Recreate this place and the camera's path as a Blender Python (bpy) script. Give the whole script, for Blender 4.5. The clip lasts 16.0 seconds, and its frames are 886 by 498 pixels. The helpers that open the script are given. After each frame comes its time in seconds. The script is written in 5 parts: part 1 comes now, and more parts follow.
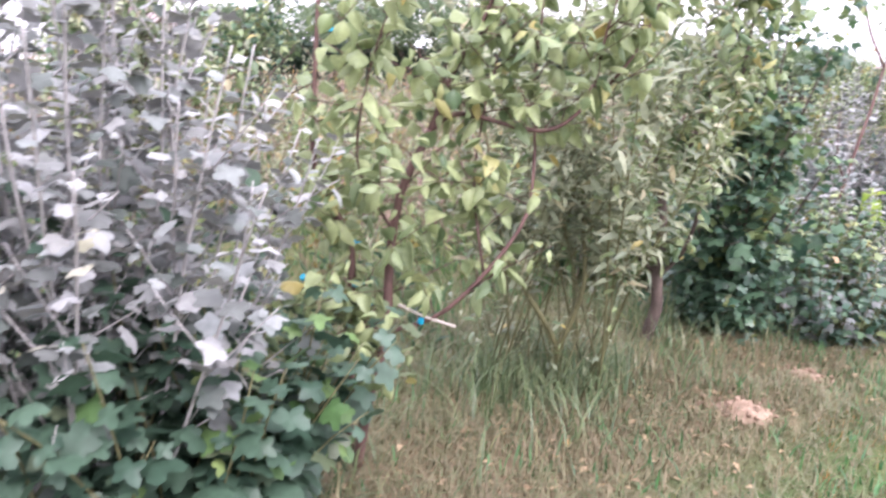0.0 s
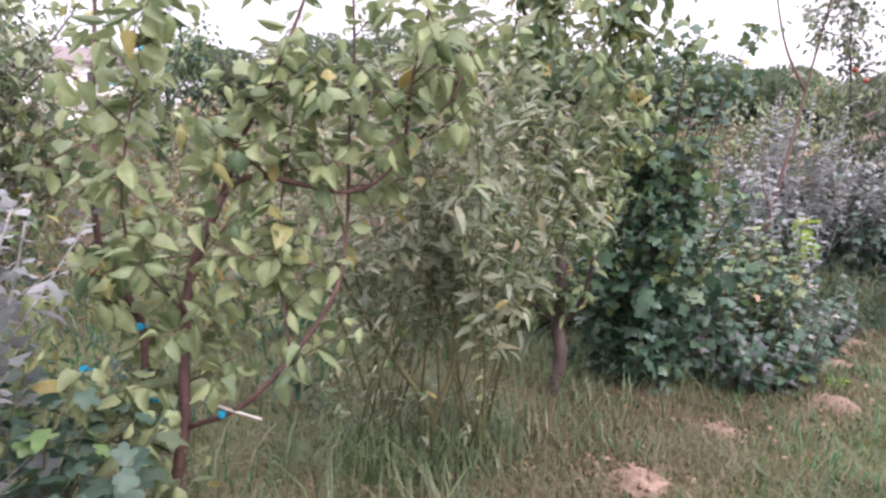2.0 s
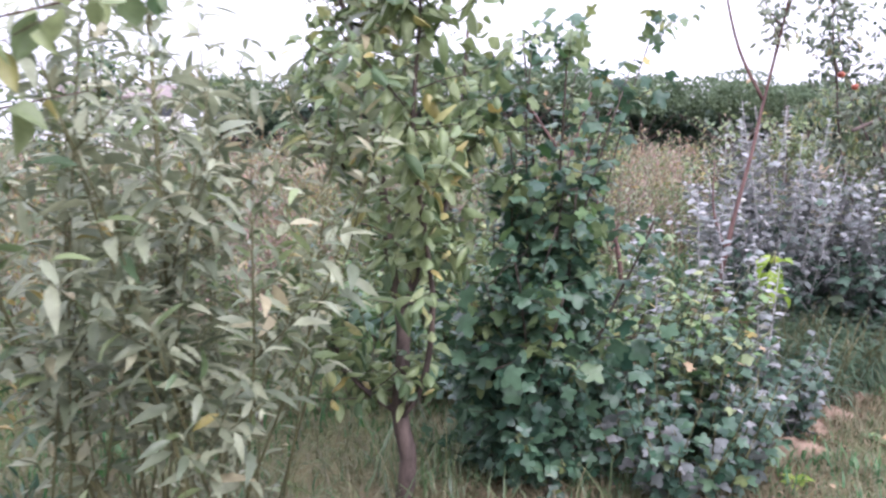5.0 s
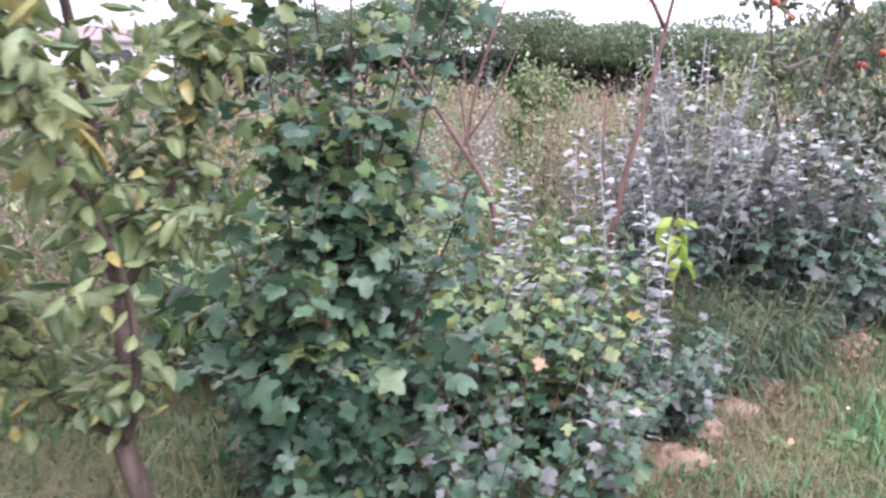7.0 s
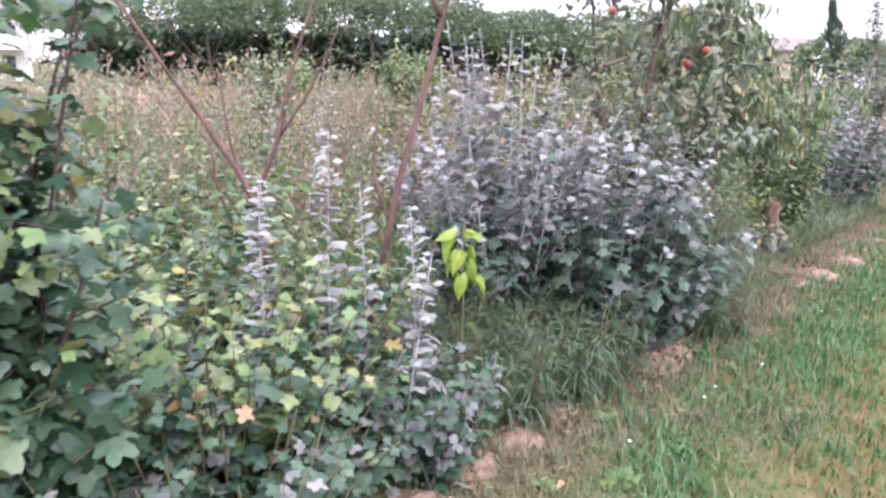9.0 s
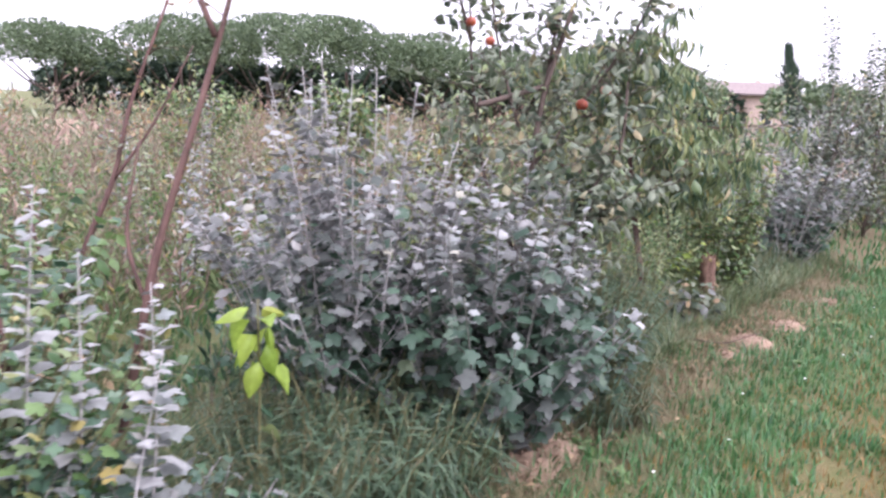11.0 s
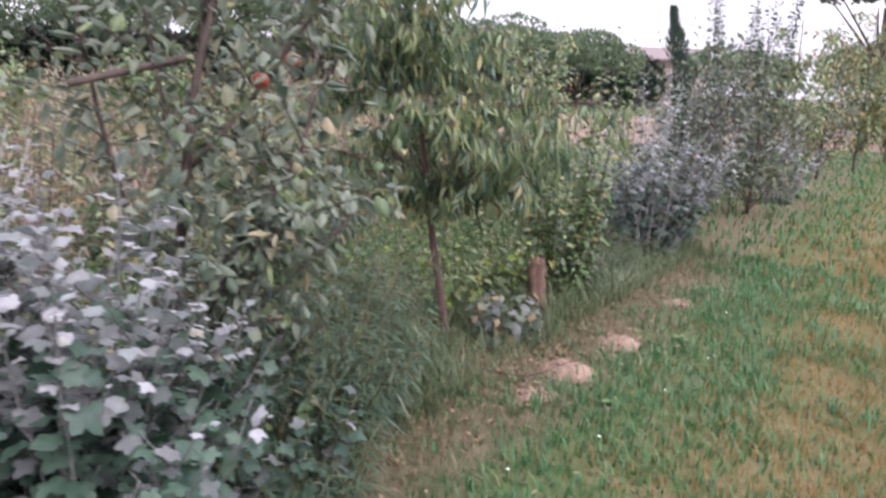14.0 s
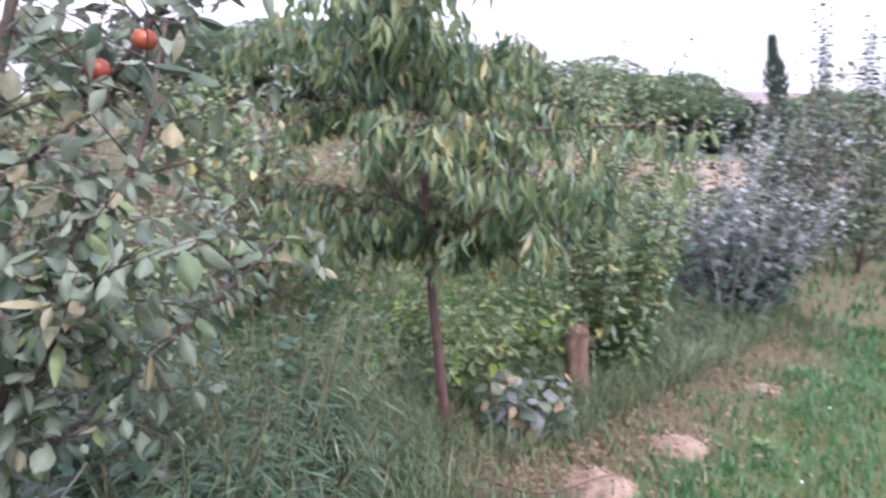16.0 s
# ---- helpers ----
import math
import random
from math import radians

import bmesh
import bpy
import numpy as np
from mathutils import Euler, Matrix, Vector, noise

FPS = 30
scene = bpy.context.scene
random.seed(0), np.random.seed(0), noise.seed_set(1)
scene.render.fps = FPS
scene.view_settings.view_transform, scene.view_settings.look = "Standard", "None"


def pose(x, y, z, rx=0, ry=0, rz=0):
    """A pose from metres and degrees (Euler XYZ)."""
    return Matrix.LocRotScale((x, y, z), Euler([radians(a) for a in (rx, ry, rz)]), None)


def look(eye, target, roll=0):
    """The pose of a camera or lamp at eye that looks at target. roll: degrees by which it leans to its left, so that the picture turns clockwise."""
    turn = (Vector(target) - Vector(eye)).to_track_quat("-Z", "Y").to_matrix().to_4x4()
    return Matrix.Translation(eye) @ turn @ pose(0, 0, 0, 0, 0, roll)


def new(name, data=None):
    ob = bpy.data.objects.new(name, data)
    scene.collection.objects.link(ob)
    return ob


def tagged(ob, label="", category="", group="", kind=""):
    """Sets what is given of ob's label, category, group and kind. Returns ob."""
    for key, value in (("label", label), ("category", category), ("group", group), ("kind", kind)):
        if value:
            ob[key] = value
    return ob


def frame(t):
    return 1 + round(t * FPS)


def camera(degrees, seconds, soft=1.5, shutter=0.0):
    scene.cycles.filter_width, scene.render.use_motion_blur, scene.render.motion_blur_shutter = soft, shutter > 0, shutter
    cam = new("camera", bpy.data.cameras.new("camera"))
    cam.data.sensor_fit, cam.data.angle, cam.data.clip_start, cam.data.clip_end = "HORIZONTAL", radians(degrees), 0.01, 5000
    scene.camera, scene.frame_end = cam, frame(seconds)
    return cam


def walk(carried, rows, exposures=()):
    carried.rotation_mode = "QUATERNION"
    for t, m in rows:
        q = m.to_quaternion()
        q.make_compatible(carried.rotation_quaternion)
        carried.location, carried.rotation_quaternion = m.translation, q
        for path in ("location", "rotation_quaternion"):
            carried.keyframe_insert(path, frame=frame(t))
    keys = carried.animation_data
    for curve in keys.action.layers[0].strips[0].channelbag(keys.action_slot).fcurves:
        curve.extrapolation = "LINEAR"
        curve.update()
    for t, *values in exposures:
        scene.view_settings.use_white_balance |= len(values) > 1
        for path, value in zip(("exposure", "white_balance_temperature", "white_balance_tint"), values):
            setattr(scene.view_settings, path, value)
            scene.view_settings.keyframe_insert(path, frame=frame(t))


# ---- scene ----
cam = camera(61.8, 16.0, soft=2.5, shutter=0.5)
PATH = [
    (0, (-1.551, -1.593, 1.397), (-1.560, 0.595, 0.915), 3.8),
    (0.5, (-1.529, -1.457, 1.421), (-1.450, 0.744, 1.015), 2.7),
    (1, (-1.439, -1.390, 1.445), (-1.404, 0.824, 1.113), 2.8),
    (1.5, (-1.192, -1.286, 1.471), (-1.065, 0.920, 1.102), 1.9),
    (2, (-1.004, -1.258, 1.499), (-0.978, 0.946, 1.102), 1.7),
    (2.5, (-0.883, -1.117, 1.515), (-0.768, 1.080, 1.091), -0.9),
    (3, (-0.790, -0.862, 1.487), (-0.764, 1.356, 1.180), -3),
    (3.5, (-0.610, -0.672, 1.481), (-0.608, 1.530, 1.071), -1),
    (4, (-0.374, -0.543, 1.476), (-0.468, 1.667, 1.123), 0.9),
    (4.2, (-0.307, -0.517, 1.515), (-0.377, 1.698, 1.197), 1.2),
    (6.3, (0.361, 0.226, 1.474), (0.235, 2.418, 1.025), -1.6),
    (6.5, (0.435, 0.288, 1.467), (0.376, 2.475, 0.988), -1.9),
    (7, (0.628, 0.512, 1.454), (0.606, 2.701, 0.980), 0.5),
    (7.5, (0.841, 0.581, 1.460), (0.634, 2.778, 1.067), -1.4),
    (8, (1.070, 0.609, 1.495), (0.678, 2.771, 1.056), -1),
    (8.5, (1.258, 0.692, 1.509), (1.211, 2.874, 1.005), -2.8),
    (9, (1.333, 0.933, 1.509), (1.561, 3.101, 0.996), 1.9),
    (9.5, (1.420, 1.108, 1.460), (1.702, 3.274, 0.964), -0.5),
    (10, (1.661, 1.348, 1.492), (1.971, 3.517, 1.024), -0.1),
    (10.2, (1.728, 1.399, 1.499), (2.082, 3.571, 1.079), 1.7),
    (12.3, (2.731, 1.969, 1.620), (2.847, 4.168, 1.210), 0.3),
    (12.5, (2.798, 2.031, 1.621), (2.904, 4.225, 1.179), -1),
    (13, (2.929, 2.262, 1.604), (3.218, 4.432, 1.128), -0.3),
    (13.5, (3.121, 2.448, 1.605), (3.615, 4.603, 1.240), 3.2),
    (14, (3.379, 2.605, 1.651), (3.855, 4.739, 1.159), 2.8),
    (14.5, (3.562, 2.728, 1.628), (4.172, 4.812, 1.076), 1.5),
    (15, (3.672, 3.132, 1.602), (4.291, 5.210, 1.043), 2.4),
    (15.5, (3.854, 3.433, 1.472), (4.344, 5.587, 1.099), 2.3),
    (16, (4.007, 3.548, 1.551), (4.216, 5.746, 1.169), 3.4),
]
walk(cam, [(t, look(eye, target, roll)) for t, eye, target, roll in PATH], [(0, 1.85, 6100, 23), (1.0, 1.42, 6200, 25), (1.5, 1.15, 6250, 25), (2.5, 1.22, 6050, 24), (3.5, 1.16, 5750, 23), (4.2, 1.22, 5750, 23), (7, 1.55, 5950, 25), (8, 1.36, 6000, 26), (9, 1.55, 6000, 25), (10, 1.48, 6000, 25), (12.5, 1.05, 6050, 22), (13.5, 0.95, 6050, 23), (14.5, 1.2, 5950, 24), (15, 1.42, 5800, 23), (16, 1.32, 5700, 22)])

# ---- world and light: bright overcast ----
SUN_EL, SUN_ROT = radians(48), radians(150)
world = bpy.data.worlds.new("overcast_sky")
scene.world = world
world.use_nodes = True
wn, wl = world.node_tree.nodes, world.node_tree.links
wn.clear()
w_out = wn.new("ShaderNodeOutputWorld")
w_bg = wn.new("ShaderNodeBackground")
w_mix = wn.new("ShaderNodeMix")
w_mix.data_type = "RGBA"
w_sky = wn.new("ShaderNodeTexSky")
w_sky.sky_type, w_sky.sun_disc = "NISHITA", False
w_sky.sun_elevation, w_sky.sun_rotation, w_sky.dust_density = SUN_EL, SUN_ROT, 4.0
w_mix.inputs[0].default_value = 0.88
w_mix.inputs[7].default_value = (9.6, 9.3, 9.7, 1)
wl.new(w_sky.outputs[0], w_mix.inputs[6])
# an overcast sky is brighter overhead than at the horizon
w_tc, w_sep, w_lift = wn.new("ShaderNodeTexCoord"), wn.new("ShaderNodeSeparateXYZ"), wn.new("ShaderNodeMapRange")
wl.new(w_tc.outputs["Generated"], w_sep.inputs[0])
wl.new(w_sep.outputs["Z"], w_lift.inputs[0])
w_lift.inputs[3].default_value, w_lift.inputs[4].default_value = 0.07, 0.20
wl.new(w_lift.outputs[0], w_bg.inputs[1])
wl.new(w_mix.outputs[2], w_bg.inputs[0])
wl.new(w_bg.outputs[0], w_out.inputs[0])
sun_data = bpy.data.lights.new("sun", "SUN")
sun_data.energy, sun_data.angle, sun_data.color = 1.1, radians(25), (1.0, 0.96, 0.9)
sun = new("sun", sun_data)
sun.rotation_euler = (radians(90) - SUN_EL, 0, radians(180) - SUN_ROT)

# ---- materials ----
def node_mat(name):
    m = bpy.data.materials.new(name)
    m.use_nodes = True
    n, l = m.node_tree.nodes, m.node_tree.links
    n.clear()
    return m, n, l


def ramp(n, stops):
    r = n.new("ShaderNodeValToRGB")
    e = r.color_ramp.elements
    while len(e) < len(stops):
        e.new(0.5)
    for k, (p, c) in zip(e, stops):
        k.position, k.color = p, (*c, 1)
    return r


def leaf_mat(name, dark, light, odd, odd_share=0.06, rough=0.5, through_light=0.3, hair=0.0):
    """Leaf: tone varies leaf by leaf and in blotches over the blade; light shines through."""
    m, n, l = node_mat(name)
    geo, info, tc = n.new("ShaderNodeNewGeometry"), n.new("ShaderNodeObjectInfo"), n.new("ShaderNodeTexCoord")
    add = n.new("ShaderNodeMath")
    add.operation = "ADD"
    l.new(geo.outputs["Random Per Island"], add.inputs[0])
    l.new(info.outputs["Random"], add.inputs[1])
    fr = n.new("ShaderNodeMath")
    fr.operation = "FRACT"
    l.new(add.outputs[0], fr.inputs[0])
    r = ramp(n, [(0.0, dark), (0.75, light), (1 - odd_share, light), (1.0, odd)])
    l.new(fr.outputs[0], r.inputs[0])
    nz = n.new("ShaderNodeTexNoise")
    nz.inputs["Scale"].default_value = 45
    nz.inputs["Detail"].default_value = 4
    l.new(geo.outputs["Position"], nz.inputs[0])
    hsv = n.new("ShaderNodeHueSaturation")
    mr = n.new("ShaderNodeMapRange")
    mr.inputs[3].default_value, mr.inputs[4].default_value = 0.65, 1.35
    l.new(nz.outputs[0], mr.inputs[0])
    hsv.inputs["Saturation"].default_value = 0.95
    l.new(mr.outputs[0], hsv.inputs["Value"])
    l.new(r.outputs[0], hsv.inputs["Color"])
    b = n.new("ShaderNodeBsdfPrincipled")
    b.inputs["Roughness"].default_value = rough
    b.inputs["Specular IOR Level"].default_value = 0.5
    b.inputs["Sheen Weight"].default_value = hair
    l.new(hsv.outputs[0], b.inputs["Base Color"])
    bump = n.new("ShaderNodeBump")
    bump.inputs["Strength"].default_value = 0.25
    bump.inputs["Distance"].default_value = 0.004
    l.new(nz.outputs[0], bump.inputs["Height"])
    l.new(bump.outputs[0], b.inputs["Normal"])
    t = n.new("ShaderNodeBsdfTranslucent")
    l.new(hsv.outputs[0], t.inputs[0])
    mx, o = n.new("ShaderNodeMixShader"), n.new("ShaderNodeOutputMaterial")
    mx.inputs[0].default_value = through_light
    l.new(b.outputs[0], mx.inputs[1])
    l.new(t.outputs[0], mx.inputs[2])
    l.new(mx.outputs[0], o.inputs[0])
    return m


def plain_mat(name, a, b_col, scale=20, rough=0.8, bump_s=0.4, dist=0.01, stretch=(1, 1, 1), spec=0.3):
    m, n, l = node_mat(name)
    tc, mp = n.new("ShaderNodeTexCoord"), n.new("ShaderNodeMapping")
    mp.inputs["Scale"].default_value = stretch
    l.new(tc.outputs["Object"], mp.inputs[0])
    n1, n2 = n.new("ShaderNodeTexNoise"), n.new("ShaderNodeTexNoise")
    n1.inputs["Scale"].default_value, n2.inputs["Scale"].default_value = scale, scale * 7
    n1.inputs["Detail"].default_value = 6
    l.new(mp.outputs[0], n1.inputs[0])
    l.new(mp.outputs[0], n2.inputs[0])
    sm = n.new("ShaderNodeMath")
    sm.operation = "MULTIPLY_ADD"
    sm.inputs[1].default_value = 0.45
    l.new(n2.outputs[0], sm.inputs[0])
    l.new(n1.outputs[0], sm.inputs[2])
    r = ramp(n, [(0.5, a), (0.95, b_col)])
    l.new(sm.outputs[0], r.inputs[0])
    b, o = n.new("ShaderNodeBsdfPrincipled"), n.new("ShaderNodeOutputMaterial")
    b.inputs["Roughness"].default_value = rough
    b.inputs["Specular IOR Level"].default_value = spec
    l.new(r.outputs[0], b.inputs["Base Color"])
    bp = n.new("ShaderNodeBump")
    bp.inputs["Strength"].default_value, bp.inputs["Distance"].default_value = bump_s, dist
    l.new(sm.outputs[0], bp.inputs["Height"])
    l.new(bp.outputs[0], b.inputs["Normal"])
    l.new(b.outputs[0], o.inputs[0])
    return m


M_POP_TOP = leaf_mat("poplar_leaf_upper", (0.06, 0.083, 0.07), (0.155, 0.163, 0.158), (0.28, 0.275, 0.265), 0.15, 0.6, 0.28, 0.3)
M_POP_DOWN = leaf_mat("poplar_leaf_felt", (0.25, 0.258, 0.265), (0.37, 0.37, 0.378), (0.30, 0.29, 0.275), 0.05, 0.85, 0.28, 0.5)
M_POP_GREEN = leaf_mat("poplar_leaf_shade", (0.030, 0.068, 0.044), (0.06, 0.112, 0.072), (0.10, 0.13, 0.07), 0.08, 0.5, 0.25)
M_POP_PALE = leaf_mat("poplar_leaf_pale", (0.20, 0.23, 0.22), (0.34, 0.345, 0.345), (0.33, 0.32, 0.22), 0.06, 0.7, 0.3, 0.4)
M_QUINCE = leaf_mat("fruit_leaf_yellow_green", (0.12, 0.17, 0.075), (0.29, 0.34, 0.155), (0.40, 0.33, 0.10), 0.04, 0.5, 0.35)
M_WILLOW = leaf_mat("willow_leaf", (0.12, 0.15, 0.09), (0.31, 0.335, 0.215), (0.38, 0.33, 0.20), 0.1, 0.45, 0.3)
M_PEAR = leaf_mat("pear_leaf", (0.07, 0.125, 0.055), (0.225, 0.285, 0.12), (0.40, 0.31, 0.09), 0.1, 0.4, 0.3)
M_MAPLE = leaf_mat("dark_lobed_leaf", (0.024, 0.07, 0.042), (0.08, 0.15, 0.084), (0.20, 0.23, 0.07), 0.08, 0.4, 0.25)
M_PEACH = leaf_mat("peach_leaf", (0.07, 0.125, 0.05), (0.215, 0.265, 0.115), (0.35, 0.29, 0.10), 0.12, 0.45, 0.3)
M_APPLE = leaf_mat("apple_leaf", (0.06, 0.095, 0.06), (0.19, 0.222, 0.152), (0.34, 0.28, 0.15), 0.1, 0.5, 0.28)
M_LIME = leaf_mat("lime_green_leaf", (0.19, 0.31, 0.03), (0.30, 0.41, 0.055), (0.36, 0.38, 0.07), 0.1, 0.45, 0.45)
M_WEED = leaf_mat("weed_leaf", (0.05, 0.12, 0.035), (0.13, 0.22, 0.07), (0.24, 0.25, 0.08), 0.1, 0.5, 0.3)
M_DRYLEAF = leaf_mat("dry_leaf", (0.20, 0.13, 0.07), (0.36, 0.26, 0.15), (0.45, 0.27, 0.08), 0.08, 0.75, 0.2)
M_DRYWEED = leaf_mat("dry_weed_tops", (0.19, 0.125, 0.10), (0.40, 0.285, 0.235), (0.17, 0.22, 0.08), 0.3, 0.7, 0.25)
M_GRASS = leaf_mat("grass_blade", (0.026, 0.098, 0.032), (0.07, 0.195, 0.058), (0.20, 0.20, 0.08), 0.1, 0.45, 0.3)
M_STRAW = leaf_mat("straw_blade", (0.13, 0.105, 0.06), (0.25, 0.20, 0.115), (0.09, 0.13, 0.05), 0.35, 0.7, 0.25)
M_RUST = leaf_mat("rusty_grass_blade", (0.15, 0.092, 0.03), (0.31, 0.185, 0.055), (0.09, 0.16, 0.045), 0.25, 0.6, 0.3)
M_FINE = leaf_mat("fine_green_fronds", (0.03, 0.068, 0.036), (0.08, 0.138, 0.07), (0.22, 0.22, 0.12), 0.06, 0.5, 0.3)
M_OLIVE = leaf_mat("olive_straw_blade", (0.085, 0.09, 0.042), (0.20, 0.185, 0.10), (0.09, 0.15, 0.05), 0.25, 0.55, 0.3)
M_LONG = leaf_mat("long_grass_blade", (0.055, 0.095, 0.042), (0.15, 0.205, 0.09), (0.26, 0.22, 0.12), 0.22, 0.4, 0.3)
M_PINE = leaf_mat("pine_needles", (0.085, 0.13, 0.075), (0.135, 0.19, 0.10), (0.15, 0.19, 0.105), 0.1, 0.8, 0.15)
M_CYPRESS = leaf_mat("cypress_foliage", (0.026, 0.052, 0.034), (0.042, 0.075, 0.048), (0.06, 0.10, 0.05), 0.1, 0.6, 0.15)
M_AUTUMN = leaf_mat("autumn_leaf", (0.12, 0.12, 0.045), (0.30, 0.23, 0.08), (0.42, 0.22, 0.06), 0.15, 0.5, 0.3)
M_BARK = plain_mat("brown_bark", (0.045, 0.034, 0.03), (0.14, 0.105, 0.09), 30, 0.85, 0.7, 0.006, (1, 1, 0.3))
M_REDBARK = plain_mat("reddish_bark", (0.055, 0.030, 0.027), (0.145, 0.084, 0.073), 30, 0.7, 0.5, 0.004, (1, 1, 0.3))
M_GREENSTEM = plain_mat("olive_stem", (0.075, 0.075, 0.035), (0.165, 0.155, 0.075), 30, 0.6, 0.3, 0.003, (1, 1, 0.3))
M_PALESTEM = plain_mat("felted_pale_stem", (0.26, 0.25, 0.25), (0.44, 0.42, 0.42), 40, 0.85, 0.2, 0.002)
M_TWIG = plain_mat("grey_felted_twig", (0.12, 0.12, 0.11), (0.25, 0.245, 0.235), 40, 0.85, 0.2, 0.002)
M_WEEDSTALK = plain_mat("dry_weed_stalk", (0.13, 0.095, 0.075), (0.28, 0.21, 0.17), 30, 0.85, 0.3, 0.003)
M_STUMP = plain_mat("weathered_stump_wood", (0.08, 0.045, 0.035), (0.23, 0.145, 0.11), 18, 0.9, 0.9, 0.012, (1, 1, 0.2))
M_CUT = plain_mat("cut_wood", (0.17, 0.11, 0.08), (0.30, 0.21, 0.16), 25, 0.8, 0.4, 0.004)
M_SOIL = plain_mat("molehill_soil", (0.15, 0.10, 0.07), (0.34, 0.245, 0.18), 14, 0.95, 1.0, 0.02)
M_APPLESKIN = plain_mat("red_apple_skin", (0.17, 0.018, 0.018), (0.42, 0.11, 0.045), 14, 0.35, 0.05, 0.001, (1, 1, 0.3), 0.5)
M_TIE = plain_mat("blue_tie_plastic", (0.005, 0.25, 0.42), (0.01, 0.33, 0.52), 30, 0.4, 0.1, 0.001)
M_CANE = plain_mat("pale_cane", (0.38, 0.34, 0.30), (0.55, 0.50, 0.45), 30, 0.7, 0.2, 0.002)
M_PLASTER = plain_mat("white_plaster", (0.70, 0.68, 0.66), (0.82, 0.80, 0.78), 3, 0.9, 0.2, 0.01)
M_PINKWALL = plain_mat("pale_pink_plaster", (0.48, 0.36, 0.31), (0.60, 0.47, 0.41), 3, 0.9, 0.2, 0.01)
M_TILE = plain_mat("clay_roof_tile", (0.15, 0.12, 0.115), (0.23, 0.19, 0.18), 4, 0.85, 0.5, 0.03)
M_GLASSDARK = plain_mat("dark_window_pane", (0.03, 0.035, 0.04), (0.06, 0.065, 0.07), 3, 0.1, 0.0, 0.001, (1, 1, 1), 0.5)
M_CONCRETE = plain_mat("grey_concrete", (0.40, 0.39, 0.40), (0.54, 0.53, 0.54), 6, 0.9, 0.3, 0.01)
M_FENCE = plain_mat("dark_fence_metal", (0.03, 0.04, 0.06), (0.06, 0.07, 0.10), 12, 0.5, 0.1, 0.002)
M_FLOWER = plain_mat("white_petal", (0.72, 0.72, 0.70), (0.82, 0.82, 0.80), 30, 0.7, 0.1, 0.001)

# ---- the row's own axes: s runs along the hedge row, w away from the mown strip ----
ROW_O, ROW_D, ROW_N = Vector((-1.8, 0.9, 0)), Vector((0.72, 0.694, 0)), Vector((-0.694, 0.72, 0))


def row(s, w, z=0.0):
    return ROW_O + ROW_D * s + ROW_N * w + Vector((0, 0, z))


def ground_mat():
    m, n, l = node_mat("meadow_ground")
    geo = n.new("ShaderNodeNewGeometry")
    sub = n.new("ShaderNodeVectorMath")
    sub.operation = "SUBTRACT"
    sub.inputs[1].default_value = ROW_O
    dot = n.new("ShaderNodeVectorMath")
    dot.operation = "DOT_PRODUCT"
    dot.inputs[1].default_value = ROW_N
    l.new(geo.outputs["Position"], sub.inputs[0])
    l.new(sub.outputs[0], dot.inputs[0])
    big, mid, fine = n.new("ShaderNodeTexNoise"), n.new("ShaderNodeTexNoise"), n.new("ShaderNodeTexNoise")
    for t, s in ((big, 1.6), (mid, 9.0), (fine, 70.0)):
        t.inputs["Scale"].default_value, t.inputs["Detail"].default_value = s, 6
        l.new(geo.outputs["Position"], t.inputs[0])
    wob = n.new("ShaderNodeMath")
    wob.operation = "MULTIPLY_ADD"
    wob.inputs[1].default_value = 1.0
    l.new(big.outputs[0], wob.inputs[0])
    l.new(dot.outputs["Value"], wob.inputs[2])
    band = n.new("ShaderNodeMapRange")
    band.inputs[1].default_value, band.inputs[2].default_value = -4.0, 4.0
    l.new(wob.outputs[0], band.inputs[0])
    grass, rust, soil, field = (0.045, 0.098, 0.03), (0.12, 0.11, 0.045), (0.14, 0.105, 0.07), (0.10, 0.12, 0.05)
    strip = ramp(n, [(0.0, grass), (0.20, rust), (0.36, rust), (0.42, grass), (0.48, soil), (0.58, soil), (0.66, field), (1.0, field)])
    l.new(band.outputs[0], strip.inputs[0])
    patch = ramp(n, [(0.35, (0.07, 0.10, 0.04)), (0.65, (0.19, 0.14, 0.09))])
    l.new(mid.outputs[0], patch.inputs[0])
    mx = n.new("ShaderNodeMix")
    mx.data_type = "RGBA"
    mx.inputs[0].default_value = 0.42
    l.new(strip.outputs[0], mx.inputs[6])
    l.new(patch.outputs[0], mx.inputs[7])
    hsv = n.new("ShaderNodeHueSaturation")
    mr = n.new("ShaderNodeMapRange")
    mr.inputs[3].default_value, mr.inputs[4].default_value = 0.5, 1.5
    l.new(fine.outputs[0], mr.inputs[0])
    l.new(mr.outputs[0], hsv.inputs["Value"])
    l.new(mx.outputs[2], hsv.inputs["Color"])
    b, o = n.new("ShaderNodeBsdfPrincipled"), n.new("ShaderNodeOutputMaterial")
    b.inputs["Roughness"].default_value = 0.95
    b.inputs["Specular IOR Level"].default_value = 0.1
    l.new(hsv.outputs[0], b.inputs["Base Color"])
    bp = n.new("ShaderNodeBump")
    bp.inputs["Strength"].default_value, bp.inputs["Distance"].default_value = 0.9, 0.02
    l.new(fine.outputs[0], bp.inputs["Height"])
    l.new(bp.outputs[0], b.inputs["Normal"])
    l.new(b.outputs[0], o.inputs[0])
    return m


M_GROUND = ground_mat()
M_FIELD = plain_mat("ploughed_field_soil", (0.15, 0.10, 0.065), (0.27, 0.19, 0.135), 1.2, 0.95, 0.8, 0.05)

